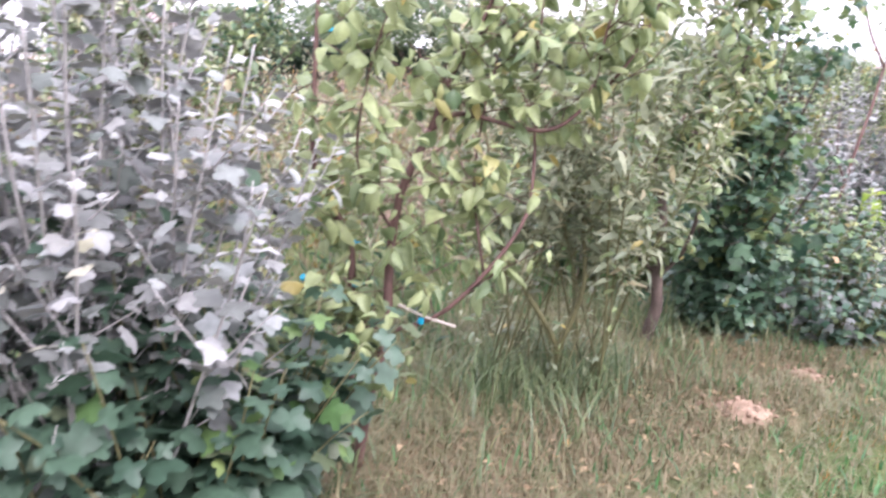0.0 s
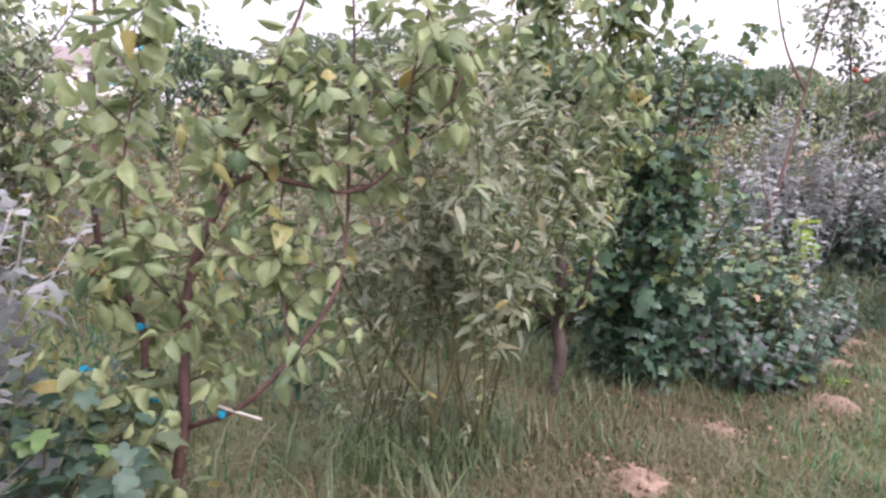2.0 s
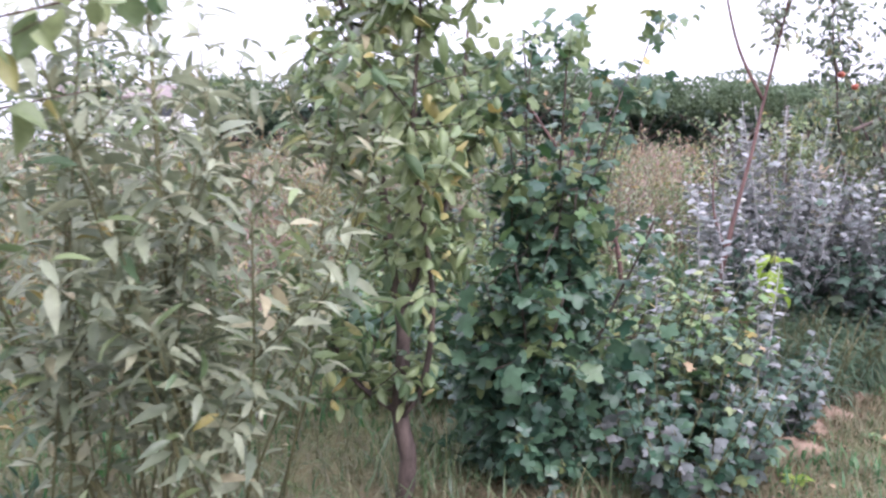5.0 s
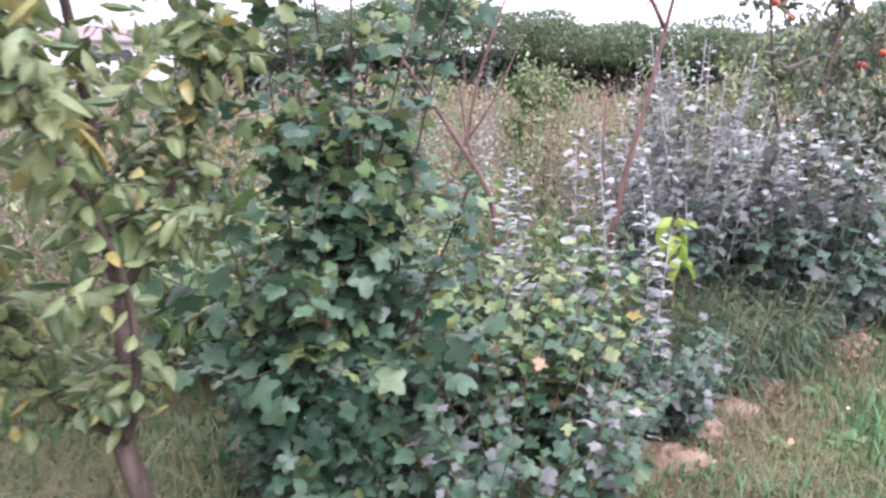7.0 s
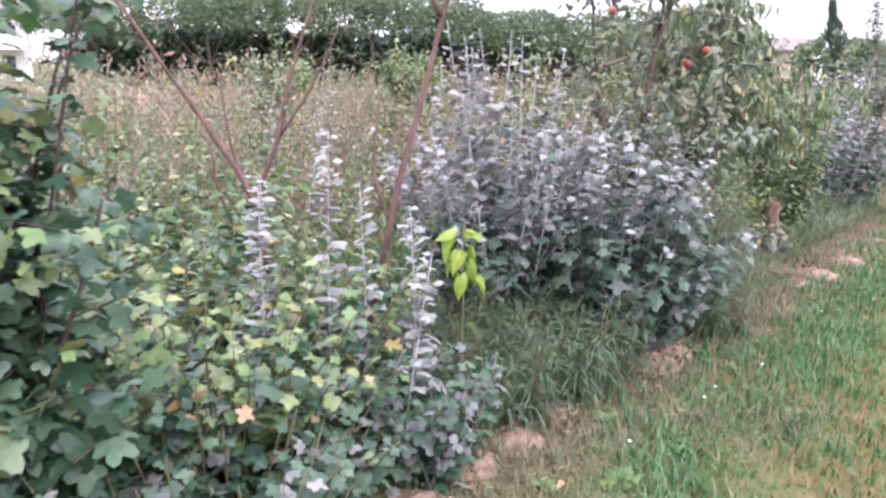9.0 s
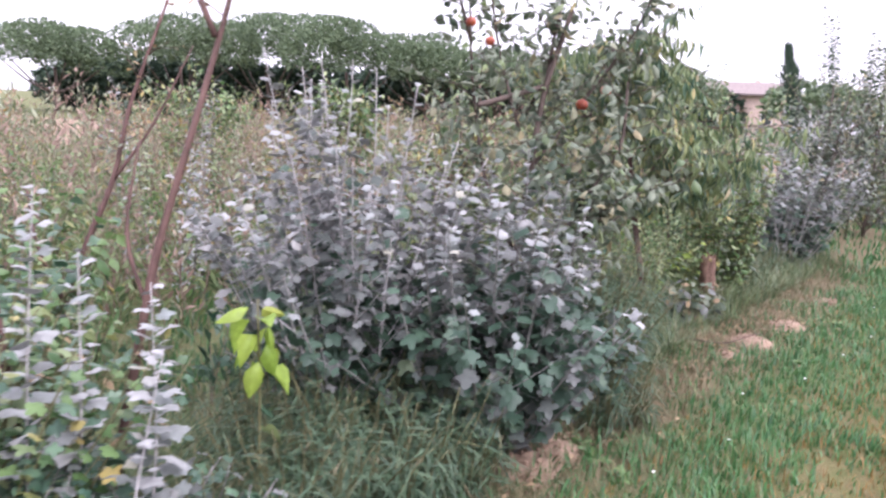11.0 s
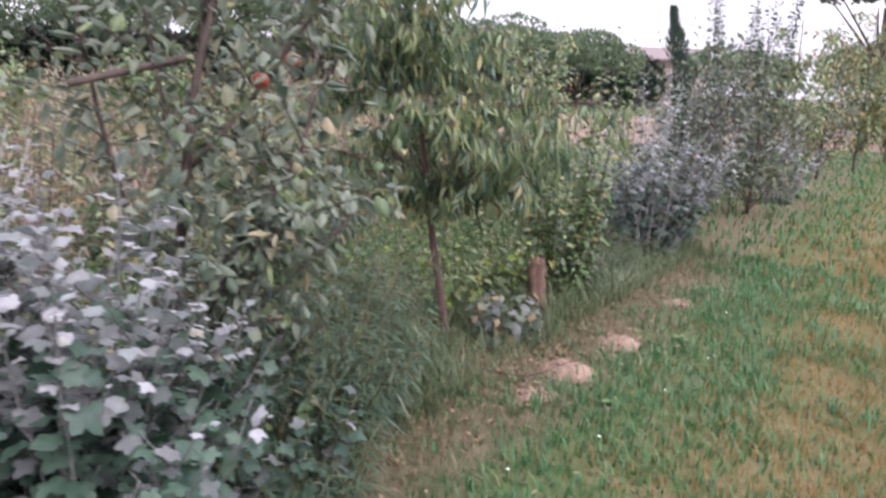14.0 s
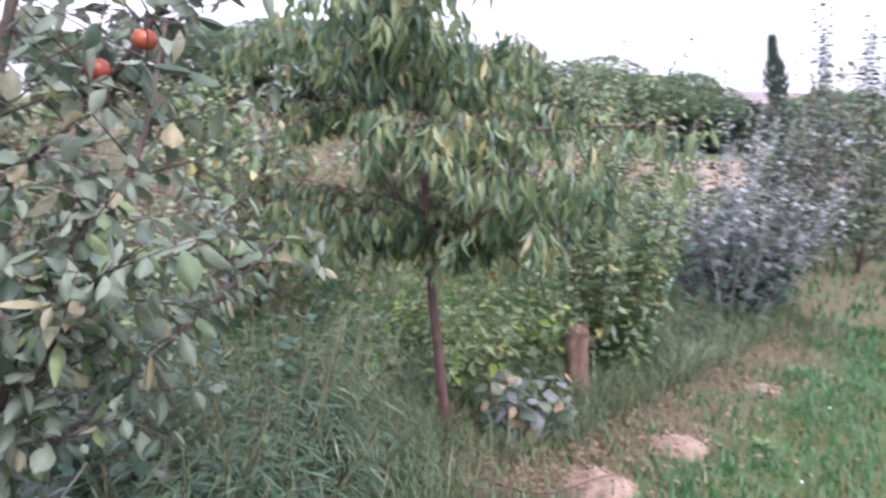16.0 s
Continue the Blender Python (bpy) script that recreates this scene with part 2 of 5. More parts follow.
# ---- mesh helpers ----
def mesh_of(name, verts, faces, mats=(), index=None, smooth=False):
    me = bpy.data.meshes.new(name)
    me.from_pydata([tuple(v) for v in verts], [], faces)
    for m in mats:
        me.materials.append(m)
    if index is not None:
        me.polygons.foreach_set("material_index", index)
    if smooth:
        me.polygons.foreach_set("use_smooth", [True] * len(me.polygons))
    me.update()
    return me


def part_mesh(name, me, parent, label="", m=None, kind=""):
    ob = new(name, me)
    ob.parent = parent
    if m is not None:
        ob.matrix_basis = m
    return tagged(ob, label, kind=kind)


def part(name, bm, material, parent, label=""):
    me = bpy.data.meshes.new(name)
    bm.to_mesh(me)
    bm.free()
    me.materials.append(material)
    return part_mesh(name, me, parent, label)


def spline(points, step=4):
    """A smooth line through the given points."""
    p = [Vector(q) for q in points]
    p = [p[0] * 2 - p[1]] + p + [p[-1] * 2 - p[-2]]
    out = []
    for i in range(1, len(p) - 2):
        a, b, c, d = p[i - 1:i + 3]
        for k in range(step):
            t = k / step
            out.append(0.5 * (2 * b + (c - a) * t + (2 * a - 5 * b + 4 * c - d) * t * t + (3 * b - a - 3 * c + d) * t ** 3))
    return out + [p[-2]]


def tube_data(line, r0, r1, sides=6, rough=0.0, rng=random):
    """Tapered tube round a line: vertices and faces, both ends closed."""
    verts, faces, n = [], [], len(line)
    side = None
    for i, p in enumerate(line):
        d = (line[min(i + 1, n - 1)] - line[max(i - 1, 0)]).normalized()
        if side is None:
            side = d.orthogonal().normalized()
        side = (side - d * side.dot(d)).normalized()
        other = d.cross(side)
        r = r0 + (r1 - r0) * i / max(n - 1, 1)
        for k in range(sides):
            a = 2 * math.pi * k / sides
            q = r * (1 + rough * (rng.random() - 0.5))
            verts.append(p + side * math.cos(a) * q + other * math.sin(a) * q)
    for i in range(n - 1):
        for k in range(sides):
            a, b = i * sides + k, i * sides + (k + 1) % sides
            faces.append((a, b, b + sides, a + sides))
    faces.append(tuple(range(sides))[::-1])
    faces.append(tuple(range((n - 1) * sides, n * sides)))
    return verts, faces


# ---- leaf shapes: unit length along y, stalk at the origin, upper face to +z ----
def strip_leaf(width, power, curl, fold, teeth=0.0, n=4):
    v, f = [], []
    for i in range(n + 1):
        u = i / n
        w = width * max(math.sin(math.pi * min(u ** power, 1)), 0.02) * (1 + teeth * (i % 2))
        z = -curl * u * u
        v += [(-w, u, z + fold * w), (0, u, z), (w, u, z + fold * w)]
    for i in range(n):
        a = i * 3
        f += [(a, a + 1, a + 4, a + 3), (a + 1, a + 2, a + 5, a + 4)]
    return v, f


def arched_leaf(width, power, curl, roll, n=4):
    """Broad leaf with a rounded outline, its margins rolled down (or up) along the whole blade."""
    v, f, cols = [], [], (-1, -0.55, 0, 0.55, 1)
    for i in range(n + 1):
        u = i / n
        w = width * max(math.sin(math.pi * min(u ** power, 1)), 0.03) ** 0.8
        for c in cols:
            v.append((w * c, u - 0.05 * abs(c) * u, -curl * u * u - roll * w * c * c))
    for i in range(n):
        for j in range(4):
            a = i * 5 + j
            f.append((a, a + 1, a + 6, a + 5))
    return v, f


def lobed_leaf(seed, depth, curl, wave, n=17):
    """Palm-shaped leaf with uneven pointed lobes: a fan of triangles round the blade's middle."""
    r = random.Random(seed)
    v, mid = [(0, 0.40, 0.035)], r.uniform(-0.06, 0.06)
    for i in range(n):
        a = -2.75 + 5.5 * i / (n - 1)
        tip = i % 4 == 0
        notch = i % 4 == 2
        q = 1.0 if tip else (1 - depth if notch else 1 - depth * 0.45)
        reach = 0.60 - 0.16 * abs(a) / 2.75
        rad = reach * q * r.uniform(0.88, 1.12)
        x, y = rad * math.sin(a) * 1.02 + mid * (1 - abs(a) / 3), 0.40 + rad * math.cos(a)
        v.append((x, y, -curl * (x * x + (y - 0.3) ** 2) + wave * math.sin(3 * a + seed) + 0.12 * abs(x)))
    v.append((0, 0.0, 0.0))
    m = len(v)
    return v, [(0, k + 1, k) for k in range(1, m - 1)] + [(0, 1, m - 1)]


def two_faced(leaf, gap=0.012):
    v, f = leaf
    k = len(v)
    return v + [(x, y, z - gap) for x, y, z in v], f + [tuple(i + k for i in q[::-1]) for q in f], [0] * len(f) + [1] * len(f)


LEAF = {
    "heart": [arched_leaf(wd, 0.74, c, ro) for wd, c, ro in ((0.45, 0.2, 0.4), (0.41, 0.5, 0.7), (0.35, 0.85, 1.0), (0.39, 0.3, -0.6), (0.31, 0.6, -1.0))],
    "heart_low": [strip_leaf(0.40, 0.72, c, fo, 0.0, 3) for c, fo in ((0.2, -0.3), (0.5, 0.35), (0.8, -0.6))],
    "long": [strip_leaf(0.16, 0.85, c, fo) for c, fo in ((0.1, 0.3), (0.35, 0.5), (0.6, 0.2))],
    "peach": [strip_leaf(0.125, 0.9, c, fo, 0.0, 4) for c, fo in ((0.3, 0.6), (0.6, 0.9), (0.9, 0.5))],
    "oval": [arched_leaf(wd, 0.85, c, ro) for wd, c, ro in ((0.36, 0.15, 0.4), (0.33, 0.5, 0.8), (0.28, 0.75, 1.1), (0.31, 0.3, -0.8))],
    "oval_far": [strip_leaf(0.27, 0.9, c, fo, 0.0, 2) for c, fo in ((0.1, 0.2), (0.4, 0.45), (0.2, 0.7))],
    "long_far": [strip_leaf(0.12, 0.85, c, fo, 0.0, 2) for c, fo in ((0.1, 0.3), (0.35, 0.5), (0.6, 0.2))],
    "bit": [([(0, 0, 0), (0.15, 0.5, 0.06), (0, 1, -0.1), (-0.15, 0.5, 0.1)], [(0, 1, 2), (0, 2, 3)]), ([(0, 0, 0), (0.09, 0.45, 0.1), (0, 1, -0.3), (-0.09, 0.45, 0.0)], [(0, 1, 2), (0, 2, 3)])],
    "thread": [strip_leaf(0.032, 0.7, cc, 0.4, 0.0, 2) for cc in (0.15, 0.45, 0.8)],
    "palm": [lobed_leaf(k, 0.36 + 0.03 * k, c, wv) for k, (c, wv) in enumerate(((0.2, 0.03), (0.5, 0.05), (0.35, -0.05), (0.7, 0.04), (0.1, 0.06)))],
    "palm2": [two_faced(lobed_leaf(k + 7, 0.24 + 0.025 * k, c, wv)) for k, (c, wv) in enumerate(((0.2, 0.03), (0.55, 0.05), (0.35, -0.05), (0.8, 0.04), (0.1, 0.06)))],
}


def leaf_pose(at, out, up, size, twist=0.0):
    """The matrix that lays a leaf at a point, its tip towards out and its face towards up."""
    y = out.normalized()
    x = y.cross(up)
    x = x.normalized() if x.length > 1e-4 else y.orthogonal().normalized()
    z = x.cross(y)
    m = Matrix((x, y, z)).transposed().to_4x4()
    return Matrix.Translation(at) @ m @ Matrix.Rotation(twist, 4, "Y") @ Matrix.Scale(size, 4)


def joined(name, items, mats):
    """Many leaves in one mesh. items: (shape, matrix, first material's place in mats)."""
    vs, fs, ix, k = [], [], [], 0
    arr = {}
    for shape, m, mi in items:
        key = id(shape)
        if key not in arr:
            arr[key] = np.array(shape[0])
        a, mm = arr[key], np.array(m)
        vs.append(a @ mm[:3, :3].T + mm[:3, 3])
        fs += [tuple(i + k for i in q) for q in shape[1]]
        ix += [mi + j for j in shape[2]] if len(shape) > 2 else [mi] * len(shape[1])
        k += len(a)
    return mesh_of(name, np.concatenate(vs).tolist(), fs, mats, ix, True)


class Plant:
    """A plant: an Empty at its foot; stems, single leaves and the rest of its foliage are its parts."""

    def __init__(self, name, base, label, category, seed, group=""):
        self.base = Vector(base)
        self.root = tagged(new(name), label, category, group)
        self.root.location = self.base
        self.rng = random.Random(seed)
        self.leaves, self.twigs = [], []

    def stem(self, points, r0, r1, mat, name="branch", sides=7, label=""):
        line = spline(points)
        v, f = tube_data([p - self.base for p in line], r0, r1, sides, 0.12, self.rng)
        part_mesh(name, mesh_of(name, v, f, [mat], smooth=True), self.root, label)
        return line

    def twig(self, line, r0, r1):
        self.twigs.append((line, r0, r1))

    def leaf(self, kind, mat, at, out, up, size):
        self.leaves.append((self.rng.choice(LEAF[kind]), kind, mat, leaf_pose(at, out, up, size, self.rng.uniform(-0.5, 0.5))))

    def clothe(self, line, kind, mats, spacing, size, start=0.1, droop=0.2, spread=1.0, up_bias=1.0):
        """Leaves round a shoot, at the golden angle, from the given share of its length on."""
        r = self.rng
        total = sum((b - a).length for a, b in zip(line, line[1:]))
        d, i, seg, turn = start * total, 0, 0.0, r.random() * 6.28
        while i < len(line) - 1:
            a, b = line[i], line[i + 1]
            ln = (b - a).length
            if seg + ln < d:
                seg += ln
                i += 1
                continue
            p = a.lerp(b, (d - seg) / max(ln, 1e-6))
            ax = (b - a).normalized()
            turn += 2.4 + r.uniform(-0.4, 0.4)
            o = ax.orthogonal().normalized()
            o = (Matrix.Rotation(turn, 3, ax) @ o) * spread + ax * 0.35 + Vector((r.uniform(-.3, .3), r.uniform(-.3, .3), r.uniform(-.2, .2) - droop))
            up = Vector((r.uniform(-.8, .8), r.uniform(-.8, .8), up_bias * 1.3))
            f = d / max(total, 1e-6)
            s = r.uniform(*size) * (1.0 - 0.45 * max(f - 0.6, 0) / 0.4)
            m = mats[0] if len(mats) == 1 else r.choices([x[0] for x in mats], [x[1] for x in mats])[0]
            self.leaf(kind, m, p + o.normalized() * 0.012, o, up, s)
            d += spacing * r.uniform(0.6, 1.4)

    def finish(self, single=280, twig_mat=None, toward=None):
        """Single leaves on the side towards the mown strip; the rest joined."""
        if self.twigs:
            vs, fs = [], []
            for line, a, b in self.twigs:
                v, f = tube_data([p - self.base for p in line[::2] + line[-1:]] if len(line) % 2 == 0 else [p - self.base for p in line[::2]], a, b, 3)
                fs += [tuple(i + len(vs) for i in q) for q in f]
                vs += v
            part_mesh("brushwood", mesh_of("brushwood", vs, fs, [twig_mat], smooth=True), self.root, kind="stuff")
        back = Matrix.Translation(-self.base)
        toward = toward or ROW_N
        self.leaves.sort(key=lambda q: q[3].translation.dot(toward))
        cache = {}
        for shape, kind, mat, m in self.leaves[:single]:
            key = (id(shape), mat)
            if key not in cache:
                two = len(shape) > 2
                cache[key] = mesh_of("leaf", shape[0], shape[1], [mat, M_POP_DOWN] if two else [mat], shape[2] if two else None, True)
            part_mesh("leaf", cache[key], self.root, m=back @ m)
        rest = self.leaves[single:]
        if rest:
            mats, items = [], []
            for shape, kind, mat, m in rest:
                pair = (mat, M_POP_DOWN) if len(shape) > 2 else (mat,)
                k = next((i for i in range(len(mats)) if tuple(mats[i:i + len(pair)]) == pair), None)
                if k is None:
                    k = len(mats)
                    mats += pair
                items.append((shape, back @ m, k))
            part_mesh("foliage", joined("foliage", items, mats), self.root, kind="stuff")
        return self.root


def bent(p, d, length, rng, sag=0.0, wander=0.12, n=5):
    """A slightly crooked line from p along d."""
    out, d = [Vector(p)], Vector(d).normalized()
    for i in range(n):
        d = (d + Vector((rng.uniform(-wander, wander), rng.uniform(-wander, wander), rng.uniform(-wander, wander) - sag))).normalized()
        out.append(out[-1] + d * length / n)
    return out


def along(line, f):
    i = min(int(f * (len(line) - 1)), len(line) - 2)
    return line[i].lerp(line[i + 1], f * (len(line) - 1) - i)

# ---- ground: one sheet to the horizon ----
def ground_height(x, y):
    near = max(0.0, 1 - math.hypot(x - 2, y - 3) / 25)
    return near * (0.035 * noise.noise((x * 0.9, y * 0.9, 0)) + 0.02 * noise.noise((x * 3.1, y * 3.1, 5)))


def build_ground():
    near = np.arange(-8, 14.01, 0.2)
    far = [16, 19, 23, 28, 35, 45, 60, 90, 150, 300, 700, 1500]
    xs = [-v for v in far[::-1]] + near.tolist() + far
    ys = [v - 3 for v in xs]
    v = [(x, y, ground_height(x, y)) for y in ys for x in xs]
    k = len(xs)
    f = [(j * k + i, j * k + i + 1, j * k + k + i + 1, j * k + k + i) for j in range(len(ys) - 1) for i in range(k - 1)]
    tagged(new("ground", mesh_of("ground", v, f, [M_GROUND], smooth=True)), "patchy orchard grass and bare brown earth", "ground", kind="structure")


build_ground()

# a bare tilled field behind the weeds, as a low swell
def build_field():
    v, f, n = [], [], 24
    for j in range(7):
        for i in range(n + 1):
            v.append((-30 + 62 * i / n, 24 + 4.2 * j, (0.06 + 0.25 * math.sin(math.pi * j / 6)) * (1 if 0 < j < 6 else 0) - 0.04 + 0.06 * noise.noise((i, j, 2))))
    for j in range(6):
        for i in range(n):
            a = j * (n + 1) + i
            f.append((a, a + 1, a + n + 2, a + n + 1))
    tagged(new("field", mesh_of("field", v, f, [M_FIELD], smooth=True)), "bare reddish tilled field beyond the weeds", "field", kind="structure")


build_field()


# ---- the plants of the row ----
def poplar_bush(base, height, spread, shoots, seed, label, size=(0.05, 0.09), green=0.25, lean=(0, 0), single=280, spacing=0.05, pale=0.25, mixed=0.2, side=5, stems=28):
    """Upright felted shoots with level leaves in tiers: green low down, grey above, chalky at the tips."""
    p = Plant("white_poplar_bush", base, label, "bush", seed)
    r = p.rng
    grey = [(M_POP_TOP, 1 - mixed - pale), (M_POP_PALE, pale), (M_POP_GREEN, mixed)]

    def dress(line, first):
        n = len(line)
        low = next((i for i, q in enumerate(line) if q.z > height * green * r.uniform(0.7, 1.2)), n - 1)
        tip = max(low, n - 1 - n // 4)
        if low > 0:
            p.clothe(line[:low + 1], "palm", [(M_POP_GREEN, 0.75), (M_POP_TOP, 0.25)], spacing * 1.1, (size[0] * 1.15, size[1] * 1.15), first, 0.3)
        if tip > low:
            p.clothe(line[low:tip + 1], "palm2", grey, spacing, size, 0.0 if low else first, 0.15, 1.0, 2.6)
        if n - 1 > tip:
            p.clothe(line[tip:], "palm2", [(M_POP_PALE, 0.6), (M_POP_TOP, 0.4)], spacing * 0.62, (size[0] * 0.55, size[1] * 0.7), 0.0, -0.1, 1.0, 3.0)

    for i in range(shoots):
        a, q = i * 2.4 + r.uniform(-0.4, 0.4), math.sqrt((i + 0.5) / shoots)
        foot = p.base + Vector((math.cos(a), math.sin(a), 0)) * 0.25 * spread * q
        h = height * (1 - 0.48 * q * q) * r.uniform(0.74, 1.0)
        d = Vector((math.cos(a) * q * spread * 0.72 + lean[0], math.sin(a) * q * spread * 0.72 + lean[1], h))
        line = bent(foot, d, d.length, r, -0.012, 0.075, 8)
        if i % max(1, shoots // stems) == 0:
            line = p.stem(line, 0.0075, 0.0025, M_PALESTEM if pale > 0.1 else M_TWIG, "stem", 5)
        else:
            p.twig(line, 0.005, 0.002)
        dress(line, 0.12)
        for k in range(side):
            f = r.uniform(0.12, 0.8)
            b = r.random() * 6.28
            shoot = bent(along(line, f), (math.cos(b) * 0.8, math.sin(b) * 0.8, r.uniform(0.5, 1.3)), r.uniform(0.14, 0.34) * height / 1.5 * (1.15 - 0.4 * f), r, -0.02, 0.1, 5)
            p.twig(shoot, 0.0035, 0.0015)
            dress(shoot, 0.2)
    return p.finish(single, M_PALESTEM if pale > 0.1 else M_TWIG)


poplar_bush((-2.56, 0.42, 0), 2.3, 0.8, 44, 11, "dense silver-leaved white poplar bush with dark green skirts", (0.042, 0.088), 0.36, (0.0, -0.2), 300, 0.044, 0.5, 0.04, 7)


def dark_skirt(base, seed):
    p = Plant("mulberry_sapling", base, "dark green broad-leaved sapling under the silver bush", "sapling", seed)
    r = p.rng
    for i in range(16):
        a = r.random() * 6.28
        line = bent(p.base, (math.cos(a) * 0.5, math.sin(a) * 0.5, 1), r.uniform(0.45, 0.95), r, 0.0, 0.12)
        p.twig(line, 0.006, 0.002)
        p.clothe(line, "palm", [(M_POP_GREEN, 0.85), (M_WEED, 0.15)], 0.04, (0.08, 0.135), 0.1, 0.35)
    return p.finish(120, M_GREENSTEM)


dark_skirt((-2.15, 0.3, 0), 21)
dark_skirt((-2.12, 0.46, 0), 24)
dark_skirt((-2.2, 0.12, 0), 25)
dark_skirt((-2.4, 0.0, 0), 22)
dark_skirt((-2.08, 0.62, 0), 23)


def grow_twigs(p, lines, count, kind, mats, length, size, spacing, twig_r, up=0.6, droop=0.2, low=0.25, out=1.0, sag=0.0, sub=1):
    r = p.rng
    for i in range(count):
        line = r.choice(lines)
        q = along(line, r.uniform(low, 1.0))
        a = r.random() * 6.28
        t = bent(q, (math.cos(a) * out, math.sin(a) * out, up + r.uniform(-0.5, 0.5)), r.uniform(*length), r, sag, 0.15, 5)
        p.twig(t, twig_r, twig_r * 0.4)
        p.clothe(t, kind, mats, spacing, size, 0.08, droop)
        for k in range(sub):
            a = r.random() * 6.28
            t2 = bent(along(t, r.uniform(0.2, 0.9)), (math.cos(a) * out, math.sin(a) * out, up + r.uniform(-0.6, 0.5)), r.uniform(0.4, 0.8) * length[1], r, sag, 0.15, 4)
            p.twig(t2, twig_r * 0.7, twig_r * 0.3)
            p.clothe(t2, kind, mats, spacing, size, 0.08, droop)


def fruit_tree_young():
    p = Plant("apricot_tree", (-1.83, 0.92, 0), "young fruit tree with red stems, heart-shaped yellow-green leaves and blue ties", "tree", 31)
    t = p.stem([(-1.83, 0.92, -0.03), (-1.79, 0.86, 0.3), (-1.74, 0.84, 0.55), (-1.74, 0.86, 0.78), (-1.72, 0.89, 1.02), (-1.63, 0.91, 1.25)], 0.021, 0.013, M_REDBARK, "trunk", 9)
    b = [p.stem(q, r0, r1, M_REDBARK, "branch") for q, r0, r1 in (
        ([(-1.63, 0.91, 1.25), (-1.57, 0.94, 1.43), (-1.47, 0.97, 1.64), (-1.38, 1.0, 1.9), (-1.36, 1.0, 2.15)], 0.010, 0.0035),
        ([(-1.63, 0.91, 1.25), (-1.53, 0.92, 1.31), (-1.26, 0.91, 1.27), (-1.12, 0.92, 1.36), (-0.97, 0.95, 1.54), (-0.9, 0.97, 1.72)], 0.010, 0.0035),
        ([(-1.74, 0.84, 0.55), (-1.53, 0.82, 0.66), (-1.31, 0.86, 0.94), (-1.27, 0.95, 1.15), (-1.28, 1.08, 1.43), (-1.27, 1.12, 1.75), (-1.3, 1.15, 2.1)], 0.009, 0.003),
        ([(-1.74, 0.84, 0.57), (-1.86, 0.8, 0.57), (-2.0, 0.78, 0.5)], 0.005, 0.002),
        ([(-1.86, 0.94, 0.0), (-1.87, 0.9, 0.61), (-1.89, 0.92, 0.86), (-2.02, 0.96, 1.08), (-2.04, 1.01, 1.42), (-2.04, 1.06, 1.8), (-2.02, 1.08, 2.05)], 0.016, 0.004),
        ([(-1.42, 0.84, 0.79), (-1.47, 0.92, 1.07), (-1.45, 0.95, 1.35), (-1.4, 0.9, 1.6)], 0.005, 0.002),
        ([(-1.1, 0.92, 1.38), (-1.08, 0.9, 1.6), (-1.02, 0.9, 1.85)], 0.006, 0.003),
        ([(-1.73, 0.86, 0.9), (-1.85, 0.75, 1.15), (-1.8, 0.7, 1.5), (-1.7, 0.68, 1.75)], 0.005, 0.002))]
    mats = [(M_QUINCE, 0.85), (M_PEAR, 0.15)]
    for q in b:
        p.clothe(q, "heart", mats, 0.035, (0.05, 0.085), 0.2, 0.35)
    grow_twigs(p, b + [t[8:]], 112, "heart", mats, (0.12, 0.34), (0.05, 0.085), 0.036, 0.003, 0.5, 0.5, 0.1, sub=1)
    r = p.rng
    # airy top, and the lower trunk bare
    wood = t + b[1][:10] + b[2][:10]
    p.leaves = [q for q in p.leaves if not (q[3].translation.z > 1.5 and r.random() < 0.22)
                and not (min((q[3].translation - c).length for c in wood) < 0.085 and r.random() < 0.8) and q[3].translation.z > 0.42]
    for c in ((-1.87, 0.86, 0.86), (-1.85, 0.84, 0.72), (-1.82, 0.83, 0.65), (-1.62, 0.82, 0.61), (-1.88, 0.99, 1.67), (-1.99, 0.98, 1.56), (-2.03, 0.84, 0.73)):
        bm = bmesh.new()
        bmesh.ops.create_cone(bm, cap_ends=True, segments=8, radius1=0.013, radius2=0.011, depth=0.014, matrix=Matrix.Translation(Vector(c) - p.base) @ Matrix.Rotation(r.random(), 4, "X"))
        bmesh.ops.create_cone(bm, cap_ends=True, segments=5, radius1=0.003, radius2=0.002, depth=0.03, matrix=Matrix.Translation(Vector(c) - p.base + Vector((0.016, 0, 0))) @ Matrix.Rotation(1.4, 4, "Y"))
        part("tie", bm, M_TIE, p.root, "bright blue plastic tie")
    p.stem([(-1.7, 0.83, 0.66), (-1.62, 0.82, 0.63), (-1.5, 0.81, 0.6)], 0.005, 0.005, M_CANE, "cane", 6, "pale cane tied between branches")
    p.finish(300, M_REDBARK)


fruit_tree_young()


